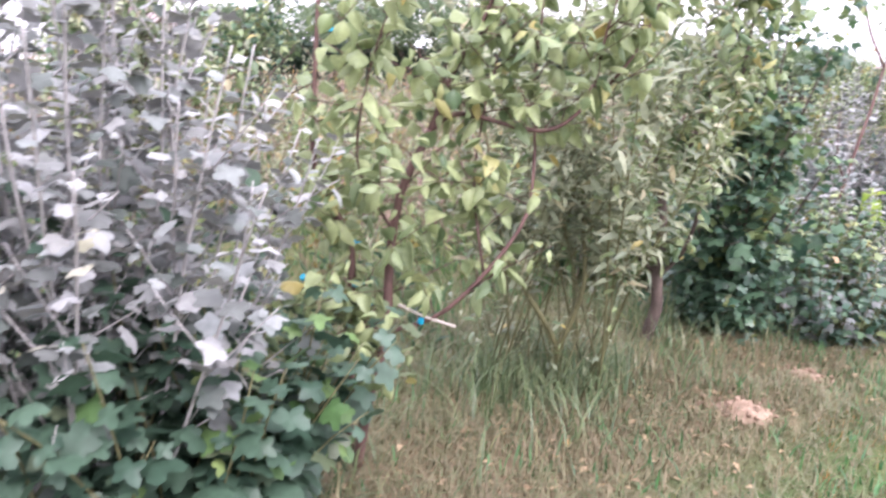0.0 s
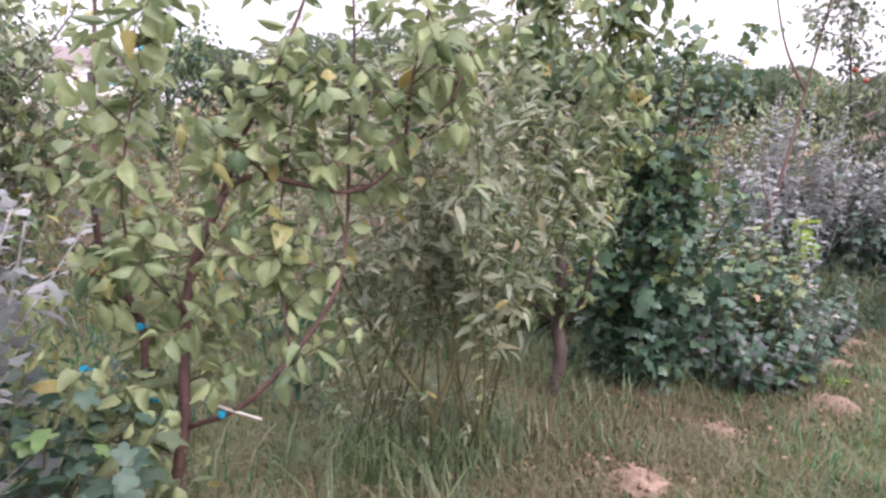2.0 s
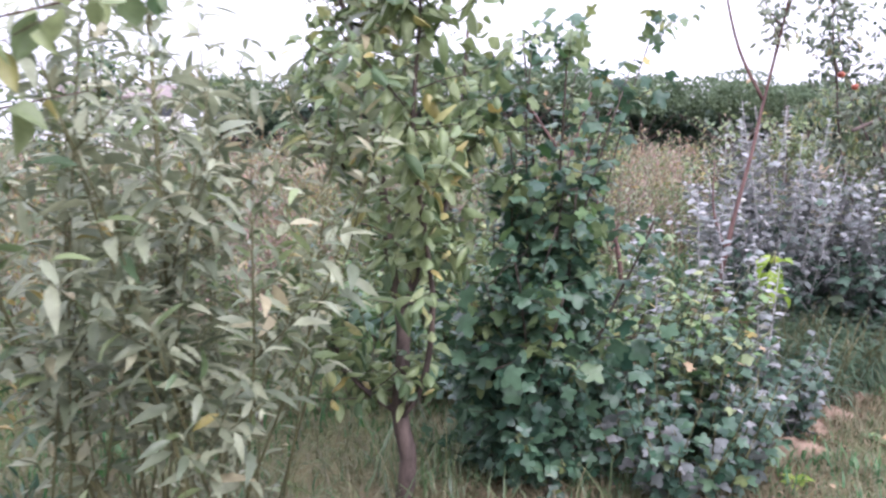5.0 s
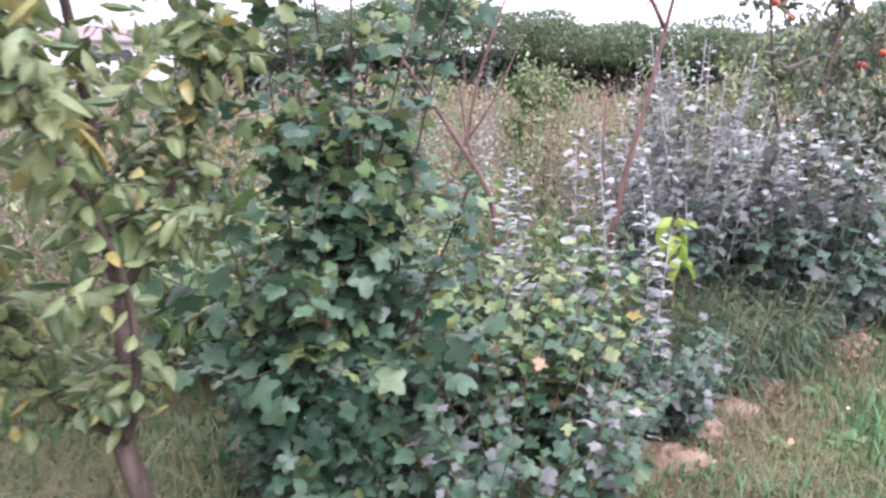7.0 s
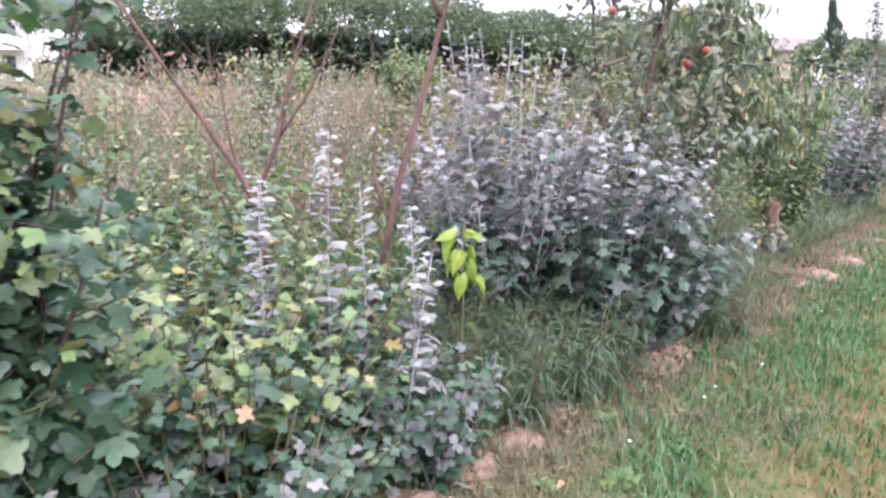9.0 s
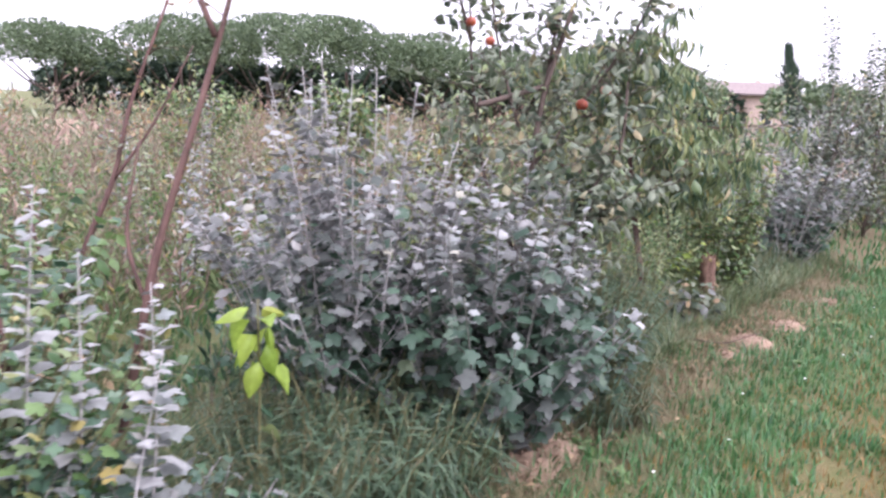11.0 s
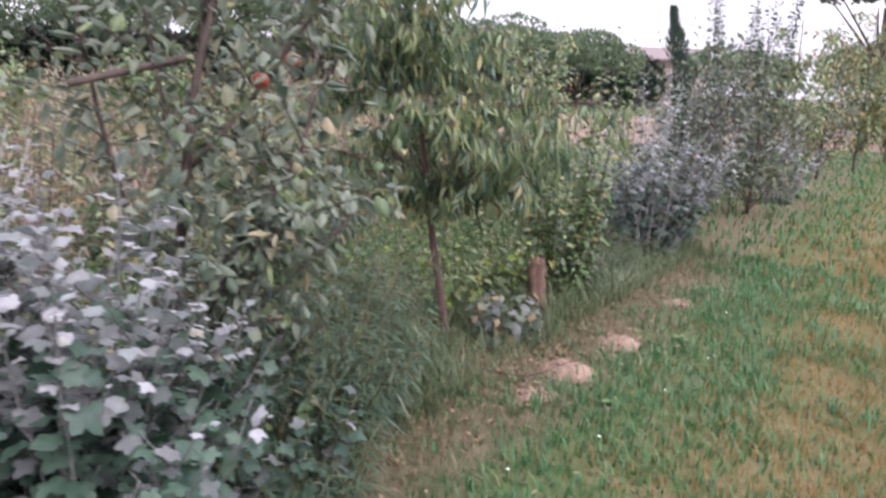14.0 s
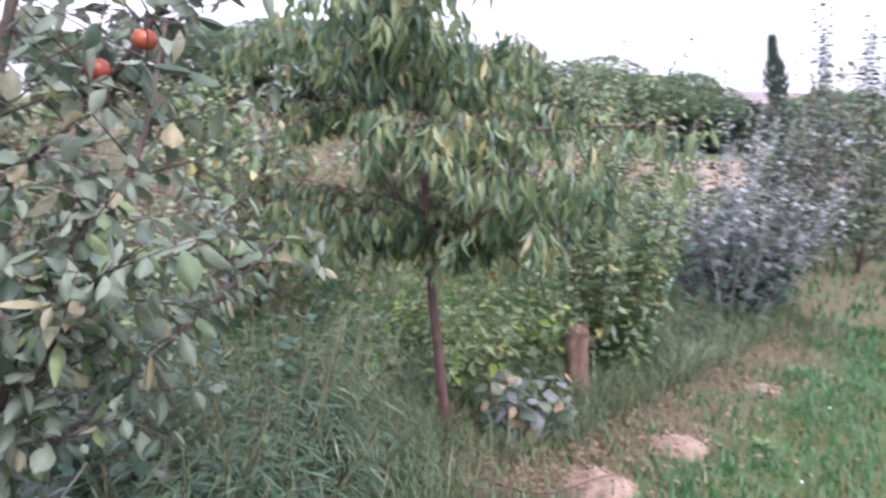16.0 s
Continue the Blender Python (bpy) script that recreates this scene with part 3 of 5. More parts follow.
def willow_shrub():
    p = Plant("willow_shrub", (-1.03, 1.9, 0), "many-stemmed olive willow shrub with narrow leaves", "shrub", 41)
    r = p.rng
    main = [[(-1.0, 1.86, 0), (-0.98, 1.75, 0.23), (-0.9, 1.75, 0.53), (-0.93, 1.8, 0.87), (-0.97, 1.84, 1.29), (-1.0, 1.9, 1.85), (-0.99, 1.92, 2.15)],
            [(-1.02, 1.86, 0), (-1.0, 1.76, 0.23), (-1.2, 1.75, 0.53), (-1.36, 1.77, 0.77), (-1.45, 1.81, 1.0), (-1.55, 1.85, 1.4)]]
    lines = [p.stem(q, 0.015, 0.005, M_GREENSTEM, "stem") for q in main]
    for i in range(29):
        a = r.random() * 6.28
        d = Vector((math.cos(a) * r.uniform(0.1, 0.5), math.sin(a) * r.uniform(0.1, 0.45), 1))
        q = bent(p.base + Vector((r.uniform(-.3, .3), r.uniform(-.2, .2), 0)), d, r.uniform(1.2, 2.15), r, 0.0, 0.07, 7)
        if i < 12:
            q = p.stem(q, 0.006, 0.002, M_GREENSTEM, "stem", 5)
        else:
            p.twig(q, 0.005, 0.002)
        lines.append(q)
    mats = [(M_WILLOW, 0.9), (M_PEAR, 0.1)]
    for q in lines:
        p.clothe(q, "long", mats, 0.028, (0.06, 0.105), 0.36, -0.15)
    grow_twigs(p, lines, 160, "long", mats, (0.15, 0.42), (0.06, 0.11), 0.03, 0.0025, 1.0, -0.1, 0.3, 0.8)
    for i in range(34):
        a = r.random() * 6.28
        q = bent(p.base + Vector((math.cos(a), math.sin(a), 0)) * r.uniform(0.05, 0.35), (math.cos(a) * 0.5, math.sin(a) * 0.5, 1), r.uniform(0.3, 0.75), r)
        p.twig(q, 0.003, 0.0015)
        p.clothe(q, "long", [(M_WILLOW, 0.6), (M_PEAR, 0.4)], 0.03, (0.05, 0.09), 0.25, 0.0)
    p.leaves = [q for q in p.leaves if q[3].translation.z > 0.75 or r.random() < max(0.3, q[3].translation.z)]
    p.twigs = [q for q in p.twigs if q[0][-1].z > 0.4]
    p.finish(300, M_GREENSTEM)


willow_shrub()


def pear_tree():
    p = Plant("pear_tree", (-0.34, 2.62, 0), "small pear tree with forked brown trunk and yellowing oval leaves", "tree", 51)
    t = p.stem([(-0.34, 2.62, -0.03), (-0.31, 2.56, 0.22), (-0.34, 2.53, 0.44), (-0.33, 2.57, 0.68), (-0.34, 2.61, 0.84)], 0.038, 0.026, M_BARK, "trunk", 10)
    b = [p.stem(q, r0, r1, M_BARK, "branch") for q, r0, r1 in (
        ([(-0.34, 2.61, 0.84), (-0.38, 2.63, 1.0), (-0.42, 2.69, 1.31), (-0.5, 2.72, 1.78), (-0.58, 2.7, 2.05), (-0.66, 2.7, 2.4)], 0.024, 0.008),
        ([(-0.5, 2.72, 1.78), (-0.47, 2.72, 2.05), (-0.44, 2.75, 2.4)], 0.014, 0.006),
        ([(-0.34, 2.61, 0.84), (-0.27, 2.64, 0.99), (-0.2, 2.68, 1.15), (-0.12, 2.74, 1.47), (-0.08, 2.8, 2.0)], 0.019, 0.006),
        ([(-0.34, 2.53, 0.43), (-0.49, 2.5, 0.55), (-0.58, 2.5, 0.69), (-0.66, 2.5, 0.95)], 0.014, 0.005),
        ([(-0.34, 2.53, 0.4), (-0.24, 2.42, 0.6), (-0.2, 2.35, 0.9), (-0.22, 2.2, 1.2), (-0.24, 1.95, 1.5), (-0.22, 1.95, 1.85), (-0.2, 1.95, 2.2)], 0.014, 0.004),
        ([(-0.42, 2.69, 1.25), (-0.6, 2.62, 1.45), (-0.7, 2.55, 1.75)], 0.008, 0.003))]
    mats = [(M_PEAR, 0.8), (M_QUINCE, 0.2)]
    for q in b:
        p.clothe(q, "oval", mats, 0.03, (0.05, 0.085), 0.1, 0.25)
    grow_twigs(p, b, 135, "oval", mats, (0.15, 0.4), (0.05, 0.09), 0.033, 0.003, 0.6, 0.3, 0.1, sub=1)
    grow_twigs(p, [b[4]], 34, "oval", [(M_QUINCE, 0.6), (M_PEAR, 0.4)], (0.1, 0.25), (0.06, 0.10), 0.035, 0.003, 0.6, 0.35, 0.45, sub=0)
    r = p.rng
    wood = t + b[0][:12] + b[2][:10]
    p.leaves = [q for q in p.leaves if not (min((q[3].translation - c).length for c in wood) < 0.08 and r.random() < 0.65) and q[3].translation.z > 0.35]
    p.finish(300, M_BARK)


pear_tree()


def maple_bush():
    p = Plant("field_maple_bush", (0.24, 3.0, 0), "dense dark green bush with lobed maple-like leaves", "bush", 61)
    r = p.rng
    lines = []
    for i in range(30):
        a = r.random() * 6.28
        q = r.uniform(0.05, 0.34)
        d = Vector((math.cos(a) * q, math.sin(a) * q - 0.08, 1))
        line = bent(p.base + Vector((r.uniform(-.12, .12), r.uniform(-.12, .12), 0)), d, r.uniform(1.2, 2.05) if q < 0.2 else r.uniform(0.7, 1.4), r, 0.0, 0.07, 7)
        if i < 10:
            line = p.stem(line, 0.011, 0.004, M_BARK, "stem", 5)
        else:
            p.twig(line, 0.008, 0.003)
        lines.append(line)
        p.clothe(line, "palm", [(M_MAPLE, 0.85), (M_POP_GREEN, 0.15)], 0.035, (0.06, 0.105), 0.05, 0.35)
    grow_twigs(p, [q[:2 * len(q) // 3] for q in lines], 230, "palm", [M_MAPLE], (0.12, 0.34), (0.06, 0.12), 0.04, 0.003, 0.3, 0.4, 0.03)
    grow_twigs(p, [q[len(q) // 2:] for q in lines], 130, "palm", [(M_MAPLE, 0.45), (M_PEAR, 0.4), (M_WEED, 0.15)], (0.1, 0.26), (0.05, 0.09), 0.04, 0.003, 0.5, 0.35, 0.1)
    # extra twigs low inside; darker leaves put the bush's inner shade into the colour
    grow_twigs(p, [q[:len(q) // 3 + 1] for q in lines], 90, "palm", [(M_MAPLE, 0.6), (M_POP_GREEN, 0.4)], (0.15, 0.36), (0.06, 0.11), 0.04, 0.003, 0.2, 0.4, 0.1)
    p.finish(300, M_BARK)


maple_bush()


def low_growth(base, height, spread, n, kind, mats, size, seed, name, label, category, single=60, stem_mat=None, spacing=0.035, lean=0.4, least=0.5):
    p = Plant(name, base, label, category, seed)
    r = p.rng
    for i in range(n):
        a, q = r.random() * 6.28, math.sqrt(r.random())
        foot = p.base + Vector((math.cos(a), math.sin(a), 0)) * spread * q
        line = bent(foot, (math.cos(a) * lean, math.sin(a) * lean, 1), height * r.uniform(least, 1.0), r, 0.01, 0.14 if lean > 0.2 else 0.05, 5)
        p.twig(line, 0.005, 0.002)
        p.clothe(line, kind, mats, spacing, size, 0.1, 0.2)
    return p.finish(single, stem_mat or M_GREENSTEM)


low_growth((0.85, 2.95, 0), 0.6, 0.32, 70, "palm", [(M_MAPLE, 0.5), (M_POP_GREEN, 0.25), (M_POP_TOP, 0.25)], (0.05, 0.09), 71, "maple_seedling_clump", "low mixed clump of lobed green and greyish leaves", "undergrowth", 150)
low_growth((0.8, 3.65, 0), 0.95, 0.42, 110, "palm", [(M_PEAR, 0.18), (M_QUINCE, 0.04), (M_WEED, 0.28), (M_MAPLE, 0.47), (M_DRYLEAF, 0.03)], (0.05, 0.085), 72, "bramble_clump", "yellowing bramble clump under pale poplar shoots", "undergrowth", 120)

low_growth((0.5, 4.0, 0), 1.05, 0.42, 90, "heart_low", [(M_PEAR, 0.35), (M_QUINCE, 0.1), (M_WEED, 0.25), (M_MAPLE, 0.25), (M_DRYLEAF, 0.05)], (0.05, 0.085), 73, "bramble_clump", "yellowing bramble clump behind pale poplar shoots", "undergrowth", 100)
low_growth((1.0, 3.32, 0), 0.5, 0.3, 60, "palm", [(M_MAPLE, 0.45), (M_POP_GREEN, 0.35), (M_POP_TOP, 0.2)], (0.045, 0.085), 74, "maple_seedling_clump", "low dark green clump of lobed leaves at the path edge", "undergrowth", 140)
low_growth((1.55, 3.62, 0), 0.5, 0.22, 40, "palm", [(M_POP_GREEN, 0.6), (M_POP_TOP, 0.4)], (0.045, 0.08), 75, "maple_seedling_clump", "low green and grey lobed leaves by pale shoots", "undergrowth", 100)
low_growth((-0.35, 4.3, 0), 1.0, 0.45, 60, "heart_low", [(M_WEED, 0.6), (M_MAPLE, 0.4)], (0.07, 0.12), 76, "broadleaf_shrub", "broad-leaved fresh green shrub behind the maple", "shrub", 0, None, 0.045)
low_growth((0.07, 5.4, 0), 1.15, 0.4, 46, "heart_low", [(M_WEED, 0.45), (M_MAPLE, 0.55)], (0.07, 0.12), 77, "broadleaf_shrub", "broad-leaved dark green shrub among dry weeds", "shrub", 0, None, 0.045)
low_growth((-0.75, 5.0, 0), 0.9, 0.4, 36, "heart_low", [(M_WEED, 0.7), (M_PEAR, 0.3)], (0.07, 0.12), 78, "broadleaf_shrub", "low fresh green broad-leaved shrub", "shrub", 0, None, 0.045)


def poplar_shoots():
    p = Plant("poplar_suckers", (1.2, 3.65, 0), "upright white poplar suckers with chalky pale leaves in tiers", "sapling", 81)
    r = p.rng
    for foot, top in (((0.97, 3.55), (0.92, 3.75, 1.12)), ((1.22, 3.6), (1.18, 3.84, 1.28)), ((1.33, 3.62), (1.3, 3.83, 1.1)), ((1.5, 3.66), (1.5, 3.84, 1.0)),
                      ((1.46, 3.52), (1.58, 3.66, 0.86)), ((0.84, 3.8), (0.9, 3.98, 1.09))):
        a, b = Vector((*foot, 0)), Vector(top)
        m = a.lerp(b, 0.5) + Vector((r.uniform(-.03, .03), r.uniform(-.03, .03), 0))
        line = p.stem([a, m, b], 0.006, 0.002, M_PALESTEM, "stem", 6)
        p.clothe(line[:4], "palm", [(M_POP_GREEN, 0.6), (M_MAPLE, 0.4)], 0.025, (0.06, 0.095), 0.15, 0.15)
        p.clothe(line[3:6], "palm2", [(M_POP_PALE, 0.8), (M_POP_TOP, 0.2)], 0.021, (0.065, 0.105), 0.0, 0.1, 1.0, 4.0)
        p.clothe(line[5:], "palm2", [M_POP_PALE], 0.018, (0.04, 0.075), 0.0, 0.05, 1.0, 4.0)
    for i in range(130):
        a = r.random() * 6.28
        q = bent(p.base + Vector((r.uniform(-.5, .5), r.uniform(-.3, .35), 0)), (math.cos(a) * .5, math.sin(a) * .5, 1), r.uniform(0.2, 0.62), r)
        p.twig(q, 0.005, 0.002)
        p.clothe(q, "palm", [(M_POP_GREEN, 0.4), (M_MAPLE, 0.4), (M_POP_TOP, 0.2)], 0.035, (0.05, 0.09), 0.1, 0.2)
    p.finish(280, M_TWIG)


poplar_shoots()


def bare_tree(base, lines, label, seed, leaves=10, top=0):
    p = Plant("bare_sapling", base, label, "tree", seed)
    made = [p.stem(q, a, b, M_REDBARK, n, 8) for q, a, b, n in lines]
    r = p.rng
    for k in range(top):
        q = along(made[k % 2], r.uniform(0.75, 1.0))
        t = bent(q, (r.uniform(-1, 1), r.uniform(-1, 1), r.uniform(0.4, 1.6)), r.uniform(0.15, 0.45), r)
        p.twig(t, 0.003, 0.001)
        p.clothe(t, "oval", [(M_APPLE, 0.6), (M_WILLOW, 0.4)], 0.035, (0.035, 0.06), 0.2, 0.2)
    for i in range(leaves):
        q = along(made[0], r.uniform(0.6, 1.0))
        t = bent(q, (r.uniform(-1, 1), r.uniform(-1, 1), r.uniform(0, 1)), r.uniform(0.06, 0.2), r)
        p.twig(t, 0.003, 0.001)
        p.clothe(t, "oval", [(M_DRYLEAF, 0.5), (M_APPLE, 0.5)], 0.05, (0.03, 0.05), 0.4, 0.3)
    p.finish(60, M_REDBARK)


bare_tree((1.28, 4.0, 0), [([(1.28, 4.0, -0.02), (1.36, 4.05, 0.5), (1.43, 4.05, 0.87), (1.47, 4.07, 1.08), (1.56, 4.12, 1.42), (1.63, 4.18, 1.7), (1.7, 4.22, 2.0), (1.78, 4.25, 2.4), (1.8, 4.27, 2.75)], 0.018, 0.005, "trunk"),
                           ([(1.63, 4.18, 1.75), (1.5, 4.25, 2.05), (1.42, 4.3, 2.4), (1.38, 4.3, 2.7)], 0.011, 0.004, "branch"),
                           ([(1.43, 4.05, 0.87), (1.36, 4.1, 1.1), (1.38, 4.2, 1.4)], 0.009, 0.004, "branch")],
          "thin reddish sapling leaning out of the pale shoots", 91, 6, 70)
bare_tree((0.95, 4.25, 0), [([(0.95, 4.25, -0.02), (0.88, 4.28, 0.6), (0.82, 4.3, 0.93), (0.62, 4.35, 1.25), (0.45, 4.37, 1.49), (0.25, 4.4, 1.78)], 0.018, 0.007, "trunk"),
                            ([(0.82, 4.3, 0.93), (0.72, 4.38, 1.15), (0.66, 4.42, 1.5)], 0.009, 0.004, "branch")],
          "leaning bare reddish sapling with few dry leaves", 92)

bare_tree((0.45, 5.88, 0), [([(0.45, 5.88, -0.02), (0.56, 5.96, 0.58), (0.73, 6.04, 1.06), (0.82, 6.12, 1.51), (1.01, 6.21, 2.1)], 0.022, 0.008, "trunk"),
                            ([(0.73, 6.04, 1.06), (0.95, 6.1, 1.4), (1.15, 6.2, 1.85)], 0.012, 0.004, "branch"),
                            ([(0.5, 5.9, 0.35), (0.36, 5.9, 0.7), (0.3, 5.95, 1.0)], 0.014, 0.006, "branch")],
          "forked reddish bare sapling in the rough", 93, 14)


def lime_sprout():
    p = Plant("lime_green_sprout", (1.77, 4.2, 0), "single sprout with drooping bright lime-green leaves", "sapling", 95)
    line = p.stem([(1.77, 4.2, 0), (1.78, 4.2, 0.4), (1.77, 4.2, 0.86)], 0.006, 0.004, M_GREENSTEM, "stem", 6)
    r = p.rng
    for i in range(13):
        a = i * 2.4
        o = Vector((math.cos(a), math.sin(a), -0.55 - 0.5 * r.random() if i < 10 else 0.3))
        p.leaf("heart", M_LIME, along(line, 0.72 + 0.27 * i / 13) + Vector((math.cos(a), math.sin(a), 0.1)) * 0.035, o, Vector((math.cos(a), math.sin(a), 0.8)), r.uniform(0.085, 0.125))
    for i in range(5):
        a = r.random() * 6.28
        p.leaf("heart", M_MAPLE, along(line, r.uniform(0.3, 0.6)), Vector((math.cos(a), math.sin(a), -0.2)), Vector((0, 0, 1)), r.uniform(0.08, 0.12))
    p.finish(20)


lime_sprout()

poplar_bush((2.12, 5.02, 0), 2.0, 0.8, 42, 101, "tall silver poplar bush with pale upright tips", (0.045, 0.085), 0.4, (-0.08, 0.0), 260, 0.046, 0.15, 0.12, 6)
poplar_bush((2.74, 4.88, 0), 1.5, 0.76, 40, 102, "grey-leaved poplar bush spilling over the path edge", (0.05, 0.098), 0.62, (0.03, -0.08), 300, 0.044, 0.0, 0.35, 6)


def apple_tree():
    p = Plant("apple_tree", (2.98, 5.42, 0), "apple tree with grey-green leaves, rough limbs and few apples", "tree", 111)
    t = p.stem([(2.98, 5.42, -0.03), (2.96, 5.44, 0.33), (2.98, 5.47, 0.72), (3.02, 5.45, 1.16), (3.08, 5.5, 1.65), (3.2, 5.5, 2.1)], 0.03, 0.012, M_BARK, "trunk", 9)
    b = [p.stem(q, r0, r1, M_BARK, "branch") for q, r0, r1 in (
        ([(3.1, 5.54, 1.71), (2.9, 5.4, 1.65), (2.7, 5.27, 1.59)], 0.016, 0.014),
        ([(3.0, 5.46, 0.6), (3.15, 5.3, 0.86), (3.25, 5.27, 1.11), (3.45, 5.3, 1.4), (3.5, 5.4, 1.75)], 0.015, 0.006),
        ([(2.98, 5.46, 0.8), (2.8, 5.5, 1.2), (2.7, 5.5, 1.7), (2.66, 5.5, 2.1)], 0.012, 0.005),
        ([(3.05, 5.48, 1.3), (3.3, 5.6, 1.6), (3.5, 5.65, 1.95)], 0.01, 0.004),
        ([(3.08, 5.5, 1.65), (3.15, 5.55, 2.1), (3.3, 5.6, 2.75)], 0.012, 0.004),
        ([(2.68, 5.5, 1.9), (2.55, 5.35, 2.25), (2.5, 5.3, 2.65)], 0.008, 0.003),
        ([(3.3, 5.6, 1.6), (3.6, 5.6, 2.05), (3.75, 5.6, 2.5)], 0.009, 0.003),
        ([(2.98, 5.46, 1.4), (2.85, 5.75, 2.0), (2.8, 5.9, 2.6)], 0.009, 0.003),
        ([(2.98, 5.44, 0.5), (3.15, 5.3, 0.75), (3.3, 5.2, 1.0), (3.4, 5.2, 1.15)], 0.011, 0.004),
        ([(2.98, 5.44, 0.5), (3.25, 5.5, 0.7), (3.55, 5.55, 1.0), (3.75, 5.6, 1.2)], 0.011, 0.004))]
    mats = [(M_APPLE, 0.9), (M_PEAR, 0.1)]
    for q in b[1:]:
        p.clothe(q, "oval", mats, 0.03, (0.055, 0.09), 0.2, 0.2)
    grow_twigs(p, b[1:] + [t[5:]], 230, "oval", mats, (0.15, 0.42), (0.04, 0.08), 0.036, 0.003, 0.5, 0.2, 0.15, sub=1)
    r = p.rng
    for c, s in (((3.3, 5.52, 1.625), 0.033), ((3.42, 5.5, 1.705), 0.031), ((2.66, 5.42, 2.0), 0.028), ((2.76, 5.4, 1.91), 0.026)):
        bm = bmesh.new()
        bmesh.ops.create_uvsphere(bm, u_segments=14, v_segments=10, radius=s)
        for v in bm.verts:
            d = math.hypot(v.co.x, v.co.y) / s
            v.co.z = v.co.z * 0.92 - math.copysign(0.28 * s * max(0, 0.5 - d), v.co.z)
            v.co += Vector(c) - p.base
        apple = part("apple", bm, M_APPLESKIN, p.root, "ripe red-orange apple")
        v, f = tube_data([Vector(c) - p.base + Vector((0, 0, s * 0.7)), Vector(c) - p.base + Vector((0.004, 0, s * 1.5))], 0.002, 0.0015, 5)
        part_mesh("stalk", mesh_of("stalk", v, f, [M_BARK]), apple)
        for f0 in apple.data.polygons:
            f0.use_smooth = True
    fruit = [Vector(c) for c in ((3.3, 5.52, 1.625), (3.42, 5.5, 1.705), (2.66, 5.42, 2.0), (2.76, 5.4, 1.91))]
    p.leaves = [q for q in p.leaves if min((q[3].translation - c + ROW_N * k * 0.12).length for c in fruit for k in (0, 1, 2)) > 0.085]
    # nothing hangs near the ground
    p.leaves = [q for q in p.leaves if q[3].translation.z > 0.35 and r.random() < (0.7 if q[3].translation.z < 0.95 else 1.0 if q[3].translation.z < 1.4 else 0.52)]
    p.twigs = [q for q in p.twigs if q[0][-1].z > 0.4]
    p.finish(300, M_BARK)


apple_tree()


def peach_tree():
    p = Plant("peach_tree", (4.41, 7.02, 0), "peach tree with slim bare trunk and drooping narrow leaves", "tree", 121)
    t = p.stem([(4.42, 7.0, -0.03), (4.35, 7.01, 0.39), (4.3, 7.08, 0.73), (4.27, 7.14, 1.01), (4.21, 7.22, 1.51), (4.19, 7.26, 1.9)], 0.027, 0.013, M_REDBARK, "trunk", 10)
    b = []
    r = p.rng
    for i in range(22):
        q = along(t, r.uniform(0.45, 0.98))
        a = i * 2.4
        o = 1.0 if i % 5 else 0.5
        b.append(p.stem(bent(q, (math.cos(a) * o, math.sin(a) * o, r.uniform(0.35, 1.2)), r.uniform(0.55, 1.25), r, 0.1, 0.14, 6), 0.009, 0.003, M_REDBARK, "branch", 6))
    mats = [(M_PEACH, 0.7), (M_MAPLE, 0.2), (M_APPLE, 0.1)]
    for q in b:
        p.clothe(q, "peach", mats, 0.022, (0.075, 0.12), 0.15, 1.5, 0.7, 0.5)
    grow_twigs(p, b, 330, "peach", mats, (0.15, 0.45), (0.075, 0.13), 0.025, 0.0025, 0.2, 1.6, 0.2, 1.0, 0.15, sub=1)
    p.finish(300, M_REDBARK)


peach_tree()


def stump():
    root = tagged(new("tree_stump"), "short weathered reddish tree stump in the grass", "stump")
    root.location = (5.22, 7.58, 0)
    r = random.Random(7)
    line = [Vector((0, 0, -0.05)), Vector((0.0, 0, 0.04)), Vector((-0.01, 0.01, 0.14)), Vector((-0.015, 0.02, 0.28)), Vector((-0.02, 0.03, 0.42))]
    v, f = tube_data(spline(line, 3), 0.082, 0.054, 18, 0.42, r)
    part_mesh("trunk", mesh_of("trunk", v, f[:-1], [M_STUMP], smooth=True), root)
    v, f = tube_data([Vector((-0.02, 0.03, 0.40)), Vector((-0.02, 0.03, 0.425))], 0.062, 0.06, 14, 0.2, r)
    part_mesh("cut_face", mesh_of("cut_face", v, f, [M_CUT]), root, "pale splintered cut top")
    for k in range(9):
        a = k * 0.7
        c = Vector((-0.02 + 0.052 * math.cos(a), 0.03 + 0.052 * math.sin(a), 0.37))
        v, f = tube_data([c, c + Vector((0.004, 0, r.uniform(0.06, 0.11)))], 0.016, 0.005, 5, 0.4, r)
        part_mesh("splinter", mesh_of("splinter", v, f, [M_STUMP]), root)
    for k in range(5):
        a = k * 1.26 + 0.3
        v, f = tube_data(spline([(0.05 * math.cos(a), 0.05 * math.sin(a), 0.09), (0.12 * math.cos(a), 0.12 * math.sin(a), 0.02), (0.2 * math.cos(a), 0.2 * math.sin(a), -0.02)]), 0.03, 0.012, 6, 0.3, r)
        part_mesh("root", mesh_of("root", v, f, [M_STUMP], smooth=True), root)


